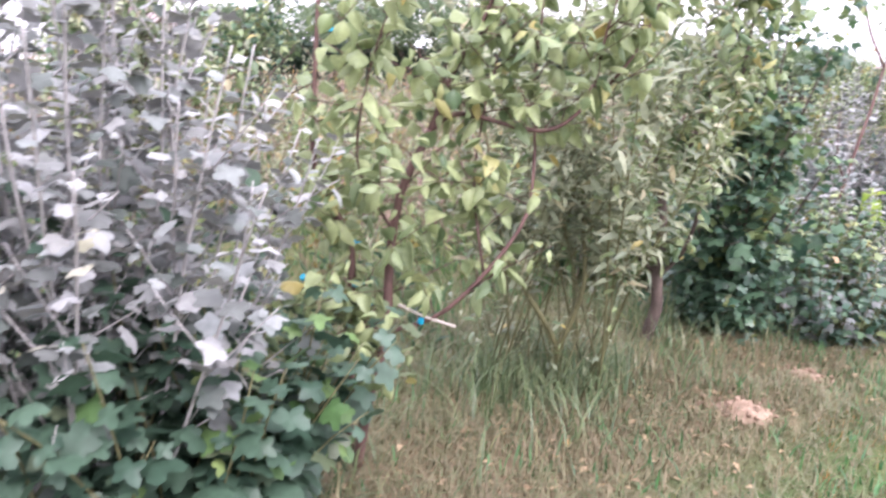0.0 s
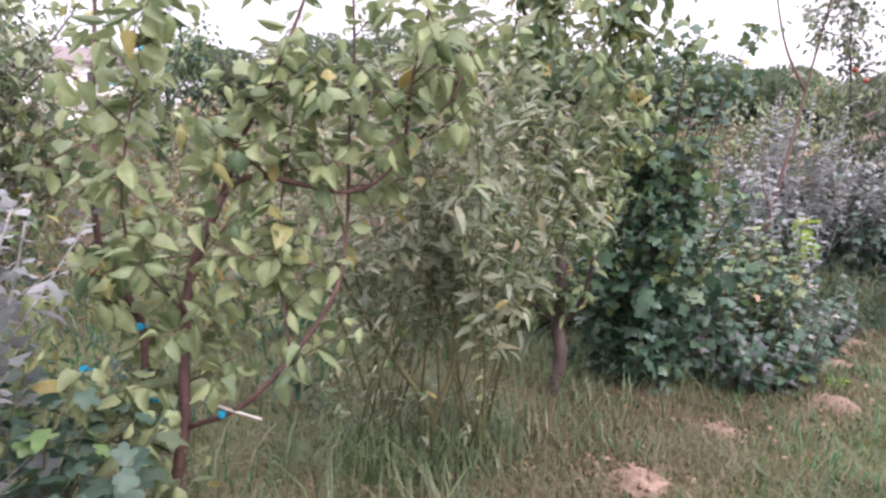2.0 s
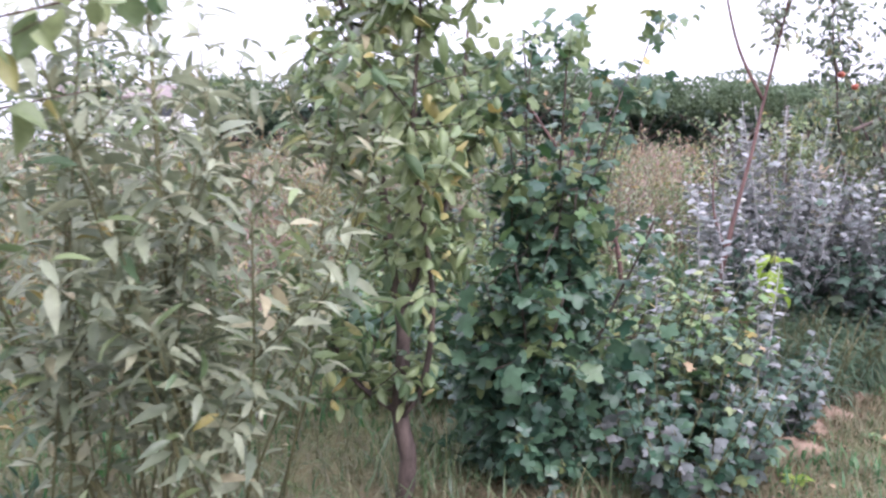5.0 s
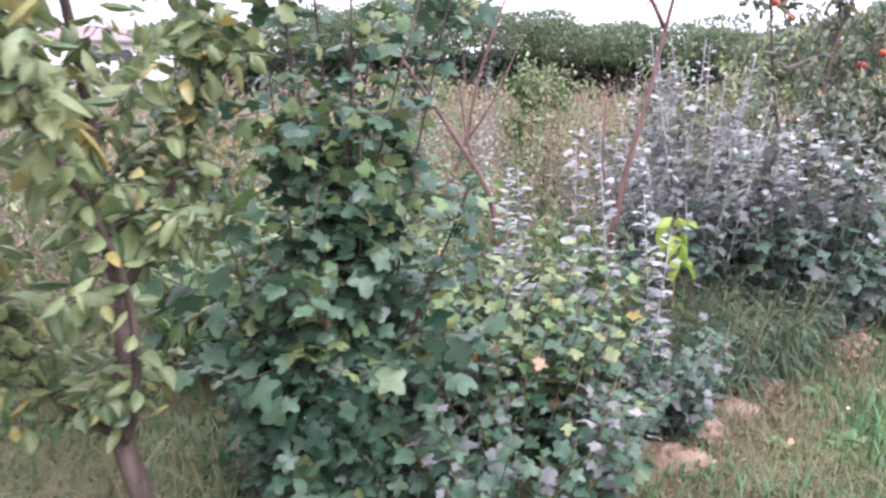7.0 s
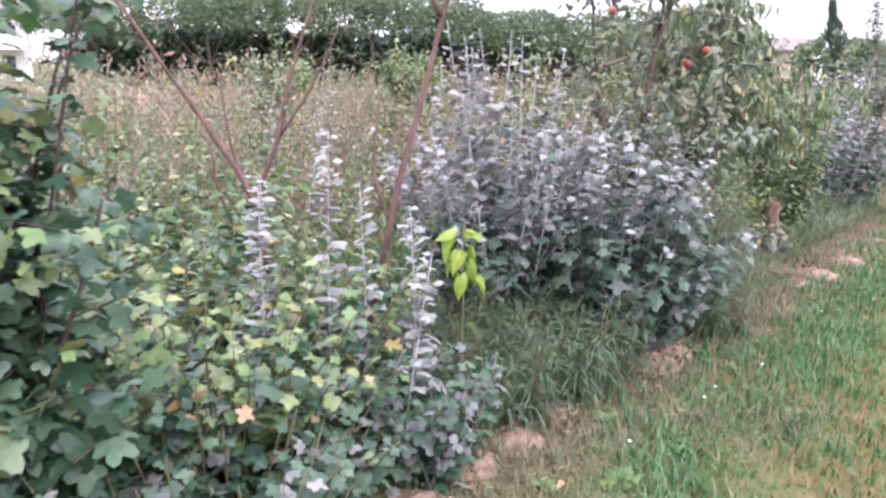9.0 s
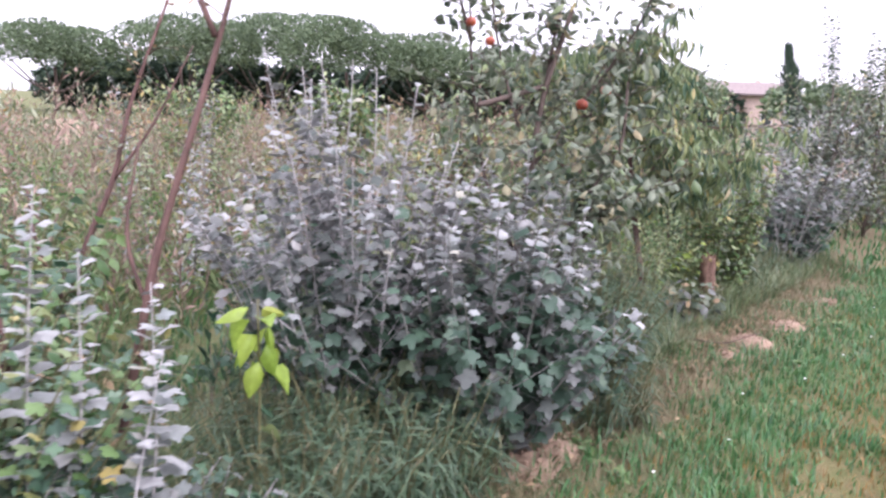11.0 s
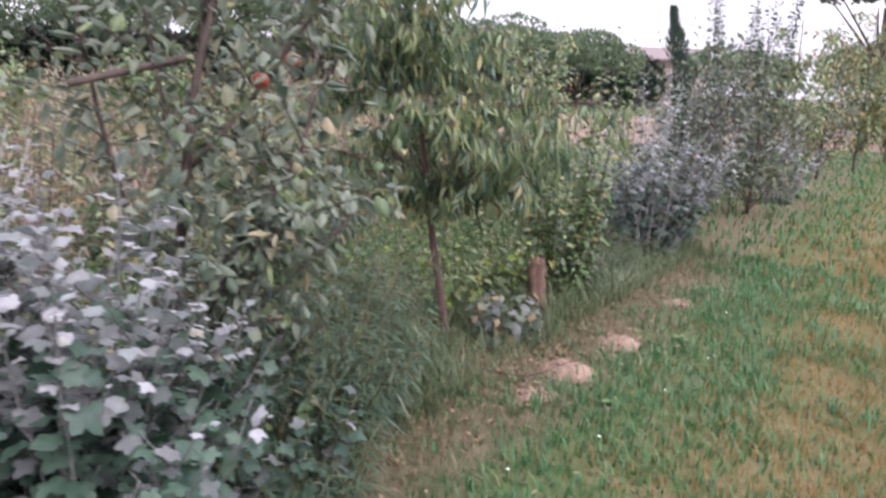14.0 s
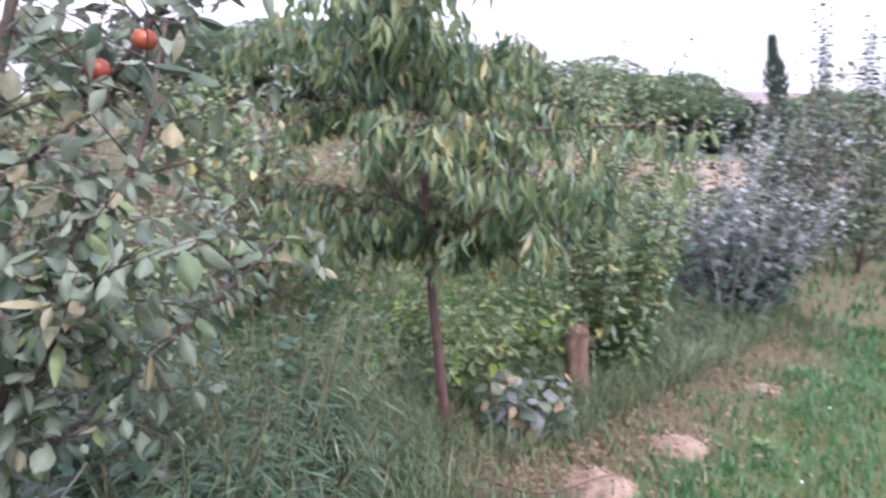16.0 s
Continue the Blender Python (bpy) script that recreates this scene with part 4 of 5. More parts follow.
stump()
low_growth((4.82, 7.1, 0), 0.42, 0.16, 18, "heart_low", [(M_DRYLEAF, 0.12), (M_APPLE, 0.6), (M_POP_TOP, 0.28)], (0.07, 0.11), 131, "wilted_seedling", "wilted greyish seedling beside the stump", "seedling", 80)
low_growth((5.55, 8.1, 0), 2.2, 0.24, 52, "oval", [(M_PEAR, 0.5), (M_APPLE, 0.2), (M_WEED, 0.3)], (0.045, 0.085), 132, "plum_thicket", "upright green plum suckers behind the stump", "shrub", 150, None, 0.035, 0.14, 0.35)
low_growth((3.3, 5.68, 0), 0.75, 0.28, 30, "heart_low", [(M_APPLE, 0.35), (M_POP_GREEN, 0.45), (M_WEED, 0.2)], (0.045, 0.08), 133, "apple_sucker_clump", "grey-green leafy suckers round the apple tree", "undergrowth", 120)
low_growth(row(7.45, 0.45), 0.95, 0.36, 34, "heart_low", [(M_APPLE, 0.25), (M_POP_GREEN, 0.5), (M_MAPLE, 0.25)], (0.05, 0.09), 135, "apple_sucker_clump", "dense dark leafy suckers between apple and peach tree", "undergrowth", 120, None, 0.04)
low_growth(row(6.95, 0.6), 1.05, 0.36, 32, "heart_low", [(M_APPLE, 0.5), (M_POP_GREEN, 0.35), (M_MAPLE, 0.15)], (0.05, 0.09), 136, "apple_sucker_clump", "dense dark leafy suckers behind the apple tree", "undergrowth", 100, None, 0.04)
low_growth((3.35, 5.3, 0), 0.62, 0.22, 26, "palm", [(M_POP_GREEN, 0.6), (M_POP_TOP, 0.4)], (0.06, 0.10), 138, "poplar_sucker_clump", "low grey-green lobed suckers under the apple tree", "undergrowth", 80)
low_growth((4.3, 7.75, 0), 0.6, 0.4, 50, "oval_far", [(M_WEED, 0.3), (M_QUINCE, 0.55), (M_LIME, 0.15)], (0.06, 0.11), 137, "light_green_weed_clump", "light green leafy weeds behind the peach tree", "undergrowth", 0)
low_growth((4.75, 8.1, 0), 0.65, 0.5, 60, "oval_far", [(M_WEED, 0.4), (M_QUINCE, 0.45), (M_LIME, 0.15)], (0.06, 0.11), 134, "light_green_weed_clump", "light green leafy weeds behind the peach tree", "undergrowth", 0)
poplar_bush((7.05, 9.5, 0), 2.0, 0.95, 36, 141, "silver poplar bush with dusty pinkish-grey leaves", (0.055, 0.09), 0.35, (0, 0), 150, 0.06, 0.16, 0.35, 4)


def row_tree(s, w, height, seed, kind, mats, label, name, single=0, size=(0.06, 0.1), width=0.7):
    p = Plant(name, row(s, w), label, "tree", seed)
    r = p.rng
    t = p.stem([p.base - Vector((0, 0, 0.03)), p.base + Vector((0.03, 0.02, height * 0.4)), p.base + Vector((0, 0.05, height * 0.95))], 0.03, 0.008, M_BARK, "trunk", 7)
    b = [t]
    for i in range(20):
        a = i * 2.4
        b.append(p.stem(bent(along(t, r.uniform(0.03, 0.75)), (math.cos(a) * 0.7, math.sin(a) * 0.7, 1), height * r.uniform(0.25, 0.5), r), 0.01, 0.004, M_BARK, "branch", 5))
    grow_twigs(p, b, int(78 * width / 0.7), kind, mats, (0.2, 0.6), size, 0.06, 0.004, 0.6, 0.2, 0.05, sub=2)
    p.finish(single, M_BARK)


row_tree(14.4, 0.15, 2.3, 151, "oval_far", [(M_APPLE, 0.7), (M_POP_TOP, 0.3)], "leafy grey-green orchard tree in the row", "orchard_tree")
row_tree(16.2, -0.15, 2.6, 152, "oval_far", [(M_PEAR, 0.6), (M_APPLE, 0.4)], "olive-leaved orchard tree in the row", "orchard_tree")
poplar_bush(row(17.8, -0.2), 1.7, 0.8, 20, 153, "silver poplar bush far down the row", (0.07, 0.11), 0.15, (0, 0), 0, 0.08, 0.4, 0.1, 3, 14)
row_tree(19.6, 0.0, 3.2, 154, "oval_far", [(M_PEAR, 0.7), (M_QUINCE, 0.3)], "tall green orchard tree down the row", "orchard_tree", 0, (0.09, 0.13))
row_tree(22.5, -0.2, 3.3, 155, "oval_far", [(M_APPLE, 0.6), (M_AUTUMN, 0.4)], "orchard tree with browning leaves", "orchard_tree", 0, (0.09, 0.14))
row_tree(25.5, -0.6, 3.9, 156, "oval_far", [(M_PEAR, 0.8), (M_AUTUMN, 0.2)], "broad green orchard tree at the row's end", "orchard_tree", 0, (0.11, 0.16), 1.0)
row_tree(29.5, -1.0, 4.2, 157, "oval_far", [(M_PEAR, 0.7), (M_AUTUMN, 0.3)], "broad green orchard tree at the row's end", "orchard_tree", 0, (0.12, 0.18), 1.0)
for i, (s, w, hh) in enumerate(((13.2, 0.5, 1.75), (14.0, 0.4, 1.85), (15.6, 0.0, 3.1), (15.8, 0.6, 2.1), (17.0, 0.3, 3.5), (18.6, 0.2, 3.5))):
    low_growth(row(s, w), hh * 1.15, 0.3, 4, "oval_far", [(M_APPLE, 0.6), (M_CYPRESS, 0.4)], (0.08, 0.14), 640 + i, "tall_sapling", "slim upright saplings with small dark leaves", "sapling", 0, M_BARK, 0.013, 0.1, 0.75)
low_growth(row(11.2, 0.9), 1.9, 0.4, 40, "oval_far", [(M_PEAR, 0.6), (M_QUINCE, 0.4)], (0.06, 0.10), 650, "green_sapling_clump", "bright green upright sapling clump behind the row", "sapling", 0, M_BARK, 0.05)
low_growth(row(12.9, 0.3), 2.0, 0.5, 50, "oval_far", [(M_APPLE, 0.6), (M_POP_TOP, 0.4)], (0.06, 0.10), 651, "grey_sapling_clump", "grey-green upright sapling clump in the row", "sapling", 0, M_BARK, 0.05)
# the start of the row, behind the camera's first place
row_tree(-2.2, 0.1, 2.2, 158, "oval_far", [(M_PEAR, 0.7), (M_WILLOW, 0.3)], "green orchard tree at the row's start", "orchard_tree", 0, (0.08, 0.12))
# second line of growth behind the row
row_tree(9.0, 6.8, 1.9, 162, "oval_far", [(M_PEAR, 0.8), (M_WEED, 0.2)], "green shrub in the rough behind the row", "orchard_tree", 0, (0.08, 0.12))
row_tree(12.5, 3.2, 2.2, 163, "oval_far", [(M_PEAR, 0.6), (M_QUINCE, 0.4)], "light green shrub behind the row", "orchard_tree", 0, (0.09, 0.13), 1.0)
row_tree(0.2, 3.0, 2.1, 165, "oval_far", [(M_PEAR, 0.5), (M_WILLOW, 0.5)], "olive-green shrub behind the row", "orchard_tree", 0, (0.08, 0.12), 1.0)
row_tree(-3.0, 4.0, 2.3, 166, "oval_far", [(M_PEAR, 0.7), (M_WILLOW, 0.3)], "green shrub behind the row", "orchard_tree", 0, (0.09, 0.13), 1.0)
row_tree(2.65, 5.9, 2.4, 169, "oval_far", [(M_PEAR, 0.6), (M_MAPLE, 0.4)], "dark green shrub in the rough behind the row", "orchard_tree", 0, (0.08, 0.12), 1.0)
row_tree(1.15, 6.7, 2.3, 170, "oval_far", [(M_PEAR, 0.6), (M_MAPLE, 0.4)], "dark green shrub in the rough behind the row", "orchard_tree", 0, (0.08, 0.12), 1.0)
row_tree(9.2, 2.4, 1.7, 167, "oval_far", [(M_PEAR, 0.7), (M_APPLE, 0.3)], "green shrub behind the row", "orchard_tree", 0, (0.07, 0.11), 0.8)
row_tree(16.5, 3.6, 2.5, 168, "oval_far", [(M_PEAR, 0.7), (M_APPLE, 0.3)], "green shrub behind the row", "orchard_tree", 0, (0.09, 0.13), 1.0)
row_tree(10.4, 5.5, 1.9, 164, "oval_far", [(M_PEAR, 0.6), (M_WEED, 0.4)], "light green shrub behind the row", "orchard_tree", 0, (0.09, 0.13), 1.0)


def fern_clump(x, y, height, spread, n, seed, label):
    low_growth((x, y, 0), height, spread, n, "thread", [(M_FINE, 0.95), (M_STRAW, 0.05)], (0.06, 0.17), seed, "feathery_weed_clump", label, "weed", 0, M_GREENSTEM, 0.015, 0.34, 0.3)


for i, (x, y, hh, sp, nn) in enumerate(((1.95, 4.15, 0.5, 0.25, 90), (2.2, 4.4, 0.6, 0.28, 110), (1.85, 4.55, 0.6, 0.25, 80), (2.5, 4.5, 0.45, 0.22, 70), (3.45, 5.2, 0.4, 0.22, 70), (3.5, 5.7, 0.8, 0.2, 110), (3.68, 6.0, 0.9, 0.2, 130), (3.6, 6.3, 0.9, 0.22, 120), (3.95, 6.5, 0.5, 0.22, 60), (5.75, 8.25, 0.45, 0.25, 60), (6.2, 8.75, 0.45, 0.3, 70))):
    fern_clump(x, y, hh, sp, nn, 600 + i, "feathery dark green weed clump at the row's foot")


# ---- molehills and loose soil ----
def molehill(x, y, radius, height, seed):
    r = random.Random(seed)
    bm = bmesh.new()
    bmesh.ops.create_grid(bm, x_segments=22, y_segments=22, size=1.0)
    for v in bm.verts:
        d = math.hypot(v.co.x, v.co.y)
        h = max(0.0, 1 - d * d) ** 1.3
        n1 = noise.noise((v.co.x * 3 + seed, v.co.y * 3, 1.0)) * 0.35 + noise.noise((v.co.x * 9, v.co.y * 9 + seed, 2.0)) * 0.22
        v.co.z = 0.62 * height * (h * (1 + 1.5 * n1) + 0.15 * n1) - 0.02 * d * d * d
        v.co.x *= radius * (1 + 0.15 * n1)
        v.co.y *= radius * (1 - 0.15 * n1)
    bmesh.ops.delete(bm, geom=[v for v in bm.verts if v.co.z < -0.012], context="VERTS")
    for i in range(46):
        a, d = r.random() * 6.28, radius * r.uniform(0.2, 1.5)
        s = r.uniform(0.004, 0.014)
        m = Matrix.Translation((math.cos(a) * d, math.sin(a) * d, height * max(0.0, 1 - (d / radius) ** 2) ** 1.3 * 0.65 + s * 0.4))
        made = bmesh.ops.create_icosphere(bm, subdivisions=1, radius=s, matrix=m)
        for v in made["verts"]:
            v.co += Vector((r.uniform(-1, 1), r.uniform(-1, 1), r.uniform(-1, 1))) * s * 0.35
    me = bpy.data.meshes.new("molehill")
    bm.to_mesh(me)
    bm.free()
    me.materials.append(M_SOIL)
    me.polygons.foreach_set("use_smooth", [True] * len(me.polygons))
    ob = tagged(new("molehill", me), "crumbly mound of pale reddish soil in the grass", "molehill", "molehills along the row")
    ob.location = (x, y, ground_height(x, y) + 0.002)


for i, (x, y, rad, h) in enumerate(((-0.13, 1.6, 0.15, 0.05), (0.44, 2.2, 0.13, 0.025), (1.2, 2.56, 0.17, 0.05), (1.55, 3.3, 0.2, 0.06), (1.74, 3.6, 0.17, 0.06), (1.98, 3.82, 0.17, 0.045), (2.24, 4.08, 0.13, 0.03), (2.9, 4.62, 0.2, 0.06),
                                 (3.08, 4.8, 0.17, 0.06), (3.05, 5.0, 0.13, 0.04), (5.06, 6.54, 0.21, 0.085), (5.58, 6.92, 0.18, 0.07), (6.5, 7.8, 0.16, 0.05), (4.72, 6.2, 0.13, 0.03))):
    molehill(x, y, rad, h, i + 3)
MOLES = [(o.location.x, o.location.y) for o in scene.objects if o.name.startswith("molehill")]


def fallen_twig():
    r = random.Random(77)
    line = spline([(4.52, 6.52, 0.03), (4.75, 6.38, 0.035), (5.0, 6.42, 0.09), (5.12, 6.5, 0.07)])
    root = tagged(new("fallen_twig"), "thin bare twig lying across the soil", "twig")
    root.location = line[0]
    v, f = tube_data([p - line[0] for p in line], 0.006, 0.003, 6, 0.2, r)
    part_mesh("stick", mesh_of("stick", v, f, [M_REDBARK], smooth=True), root)
    v, f = tube_data([line[5] - line[0], line[5] - line[0] + Vector((0.06, 0.08, 0.02))], 0.003, 0.0015, 5, 0.2, r)
    part_mesh("side_shoot", mesh_of("side_shoot", v, f, [M_REDBARK], smooth=True), root)


fallen_twig()


# ---- grass, straw and fronds ----
def blade_field(name, label, mat, count, area, density, height, seed, width=0.004, lean=0.5, segs=2):
    """Single curved blades, thinned out by a density over the plan. area: s0, s1, w0, w1."""
    rng = np.random.default_rng(seed)
    s0, s1, w0, w1 = area
    s, w = rng.uniform(s0, s1, count), rng.uniform(w0, w1, count)
    x = ROW_O.x + ROW_D.x * s + ROW_N.x * w
    y = ROW_O.y + ROW_D.y * s + ROW_N.y * w
    tuft = np.array([noise.noise((a * 2.2, b * 2.2, seed)) + 0.5 * noise.noise((a * 7, b * 7, seed)) for a, b in zip(x, y)])
    keep = rng.random(count) < density(s, w, tuft)
    for mx, my in MOLES:
        keep &= ((x - mx) ** 2 + (y - my) ** 2 > rng.uniform(0.003, 0.022, count)) | (rng.random(count) < 0.1)
    x, y, tuft = x[keep], y[keep], tuft[keep]
    k = len(x)
    z = np.array([ground_height(a, b) for a, b in zip(x, y)])
    h = rng.uniform(*height, k) * (1 + 0.5 * tuft)
    az, ln = rng.uniform(0, 6.283, k), rng.uniform(0.1, lean, k) * h
    wd = width * rng.uniform(0.6, 1.3, k)
    px, py = -np.sin(az), np.cos(az)
    rows = []
    for i in range(segs + 1):
        u = i / segs
        cx, cy, cz = x + np.cos(az) * ln * u * u, y + np.sin(az) * ln * u * u, z + h * (u - 0.25 * u * u * np.minimum(ln / h, 1))
        ww = wd * (1 - u) ** 0.7 if i < segs else 0 * wd
        if i < segs:
            rows += [np.stack([cx - px * ww, cy - py * ww, cz], 1), np.stack([cx + px * ww, cy + py * ww, cz], 1)]
        else:
            rows.append(np.stack([cx, cy, cz], 1))
    n = len(rows)
    v = np.stack(rows, 1).reshape(-1, 3)
    base = (np.arange(k) * n)[:, None]
    tris = []
    for i in range(segs - 1):
        a = 2 * i
        tris += [(a, a + 1, a + 3), (a, a + 3, a + 2)]
    tris.append((2 * segs - 2, 2 * segs - 1, 2 * segs))
    f = (base[:, None, :] + np.array(tris)[None]).reshape(-1, 3)
    me = bpy.data.meshes.new(name)
    me.vertices.add(len(v))
    me.vertices.foreach_set("co", v.astype(np.float32).ravel())
    me.loops.add(f.size)
    me.loops.foreach_set("vertex_index", f.astype(np.int32).ravel())
    me.polygons.add(len(f))
    me.polygons.foreach_set("loop_start", np.arange(0, f.size, 3, dtype=np.int32))
    me.materials.append(mat)
    me.update(calc_edges=True)
    return tagged(new(name, me), label, "grass", kind="stuff")


def bump_at(c, wd):
    return lambda w: np.exp(-((w - c) / wd) ** 2)


edge, lush, rusty, behind = bump_at(-0.4, 0.42), bump_at(-1.3, 0.42), bump_at(-2.3, 0.8), bump_at(1.7, 1.3)
blade_field("grass", "short green meadow grass of the strip", M_GRASS, 170000, (-3, 13, -4.2, 3.0),
            lambda s, w, t: np.clip(s / 4.5, 0.3, 1) * np.clip(0.22 * edge(w) + (0.5 + 0.7 * np.clip((s - 4) / 4, 0, 1)) * lush(w) + 0.35 * rusty(w) + 0.5 * behind(w) + 0.7 * t, 0.03, 1), (0.04, 0.105), 1, 0.0056, 1.1)
blade_field("straw_grass", "dry straw-coloured grass along the row's foot", M_STRAW, 110000, (-2, 13, -1.6, 1.0),
            lambda s, w, t: np.clip(0.95 * edge(w) + 0.08 - 0.3 * t, 0.02, 1), (0.03, 0.10), 2, 0.003, 1.6)
blade_field("rusty_grass", "yellowish rusty late-summer grass on the mown strip", M_RUST, 105000, (0, 15, -4.5, -0.9),
            lambda s, w, t: np.clip(0.9 * rusty(w) - 0.7 * t, 0.02, 1), (0.03, 0.08), 3, 0.0035, 0.9)
blade_field("far_grass", "grass of the strip further down the row", M_GRASS, 32000, (12, 34, -8, 3),
            lambda s, w, t: np.clip(0.6 + 0.5 * t + 0 * w, 0.05, 1), (0.06, 0.14), 4, 0.015, 0.8)
blade_field("far_rusty_grass", "yellowish grass of the strip further down the row", M_RUST, 20000, (12, 34, -8, -0.8),
            lambda s, w, t: np.clip(0.5 - 0.6 * t + 0 * w, 0.05, 1), (0.05, 0.1), 5, 0.012, 0.8)
blade_field("matted_grass", "short matted olive and straw grass under the shrubs", M_OLIVE, 72000, (-2, 6, -1.5, 2.2),
            lambda s, w, t: np.clip(0.75 + 0.5 * t - 0.12 * np.clip(s - 2, 0, 9) + 0 * w, 0.0, 1), (0.03, 0.085), 8, 0.0038, 2.4, 2)
blade_field("long_grass", "long green grass growing between the bushes", M_LONG, 60000, (-1, 13, -0.42, 0.7),
            lambda s, w, t: np.clip((0.26 + 0.6 * t) * np.clip((s - 1.5) / 4, 0.12, 1) + 0.0 * w + 0.6 * np.exp(-((s - 5.6) / 0.7) ** 2) + 0.3 * np.exp(-((s - 7.8) / 0.8) ** 2) + 0.4 * np.exp(-((s - 11) / 1.0) ** 2) + 0.9 * np.exp(-((s - 1.25) / 0.4) ** 2 - ((w - 0.19) / 0.35) ** 2), 0.0, 1), (0.10, 0.30), 6, 0.0042, 1.5, 3)
blade_field("rough_grass", "mixed rough grass behind the row", M_GRASS, 28000, (-6, 22, 0.9, 14),
            lambda s, w, t: np.clip(0.6 + 0.4 * t + 0 * w, 0.05, 1), (0.10, 0.28), 7, 0.007, 0.8)


def litter():
    """Fallen leaves on the bare strip under the row."""
    r = random.Random(17)
    items = []
    for i in range(3000):
        s, w = r.uniform(-1, 12) if i % 3 else r.gauss(9.2, 0.7), r.gauss(-0.3, 0.35)
        q = row(s, w)
        q.z = ground_height(q.x, q.y) + r.uniform(0.008, 0.03)
        a = r.random() * 6.28
        items.append((r.choice(LEAF["oval_far"] + LEAF["long_far"]), leaf_pose(q, Vector((math.cos(a), math.sin(a), r.uniform(-.1, .3))), Vector((r.uniform(-.4, .4), r.uniform(-.4, .4), 1)), r.uniform(0.02, 0.06)), 0))
    tagged(new("leaf_litter", joined("leaf_litter", items, [M_DRYLEAF])), "scattered dry brown fallen leaves", "leaves", kind="stuff")


litter()


def weed_rosette(x, y, n, size, mat, seed, label, lift=0.5):
    p = Plant("broadleaf_weed", (x, y, ground_height(x, y)), label, "weed", seed, "weeds in the strip")
    for i in range(n):
        a = i * 2.4
        p.leaf("oval", mat, p.base + Vector((0, 0, 0.01)), Vector((math.cos(a), math.sin(a), lift + p.rng.uniform(-.3, .5))), Vector((0, 0, 1)), p.rng.uniform(0.7, 1.2) * size)
    p.finish(n)


for i, (x, y, n, sz, mt) in enumerate(((1.33, 3.1, 11, 0.08, M_WEED), (1.38, 2.86, 9, 0.07, M_LIME), (1.2, 3.25, 12, 0.09, M_WEED), (2.45, 3.95, 12, 0.07, M_WEED), (3.3, 4.5, 11, 0.07, M_WEED), (3.25, 4.85, 10, 0.06, M_WEED),
                                      (-1.75, 0.35, 12, 0.1, M_WEED), (-1.95, 0.1, 10, 0.11, M_WEED), (5.1, 6.0, 10, 0.06, M_WEED), (6.0, 6.9, 12, 0.07, M_WEED), (2.0, 3.4, 10, 0.05, M_WEED), (2.62, 3.62, 14, 0.075, M_WEED), (2.3, 3.42, 14, 0.09, M_WEED), (2.7, 3.75, 10, 0.06, M_WEED), (3.25, 4.72, 14, 0.075, M_WEED))):
    weed_rosette(x, y, n, sz, mt, 200 + i, "low bright green broad-leaved weed in the grass")


def clover(x, y, seed):
    root = tagged(new("white_flower"), "tiny white clover flower in the grass", "flower", "flowers in the strip")
    root.location = (x, y, ground_height(x, y))
    v, f = tube_data([Vector((0, 0, 0)), Vector((0.004, 0, 0.08))], 0.0015, 0.001, 4)
    part_mesh("stalk", mesh_of("stalk", v, f, [M_WEED]), root)
    bm = bmesh.new()
    r = random.Random(seed)
    for i in range(9):
        a = i * 2.4
        m = Matrix.Translation((0.004 + 0.004 * math.cos(a), 0.004 * math.sin(a), 0.084 + 0.004 * r.random())) @ Matrix.Diagonal((1, 1, 0.7, 1))
        bmesh.ops.create_icosphere(bm, subdivisions=1, radius=0.0034, matrix=m)
    part("head", bm, M_FLOWER, root)


for i, (x, y) in enumerate(((2.9, 4.0), (3.0, 4.1), (3.4, 4.4), (4.3, 5.3), (4.8, 5.5), (5.4, 6.0), (5.9, 6.4), (3.9, 4.7), (6.6, 7.3), (2.4, 3.6))):
    clover(x, y, i)


# ---- rough weeds behind the row ----
def rough_weeds(name, label, count, area, height, seed, mats, leaf_size, leaves=40, bush=0.14):
    """Upright weeds: each plant has one foliage colour, and neighbours tend to share it."""
    r = random.Random(seed)
    vs, fs, items = [], [], []
    for i in range(count):
        q = row(r.uniform(*area[:2]), r.uniform(*area[2:]))
        patch = noise.noise((q.x * 0.55, q.y * 0.55, seed)) + r.uniform(-0.13, 0.13)
        mi = min(max(int((patch + 0.6) / 1.2 * len(mats)), 0), len(mats) - 1)
        h = r.uniform(*height) * (1 + 0.35 * noise.noise((q.x * 0.8, q.y * 0.8, seed + 9.0)))
        for k in range(2):
            line = bent(q, (r.uniform(-.22, .22), r.uniform(-.22, .22), 1), h * r.uniform(0.7, 1.0), r, 0, 0.07, 4)
            v, f = tube_data(line, 0.004, 0.0015, 3)
            fs += [tuple(j + len(vs) for j in g) for g in f]
            vs += v
            for j in range(leaves // 2):
                t = r.random() ** 0.8
                a = r.random() * 6.28
                c = along(line, t) + Vector((math.cos(a), math.sin(a), 0.25)) * r.random() * bush * (1.15 - t)
                items.append((r.choice(LEAF["bit"]), leaf_pose(c, Vector((math.cos(a), math.sin(a), r.uniform(0.2, 2.6))), Vector((r.uniform(-1, 1), r.uniform(-1, 1), 0.6)), r.uniform(*leaf_size) * (1.2 - 0.6 * t)), mi))
    ob = tagged(new(name), label, "weeds", kind="stuff")
    part_mesh("stalks", mesh_of("stalks", vs, fs, [M_WEEDSTALK]), ob, kind="stuff")
    part_mesh("leaves", joined("leaves", items, mats), ob, kind="stuff")


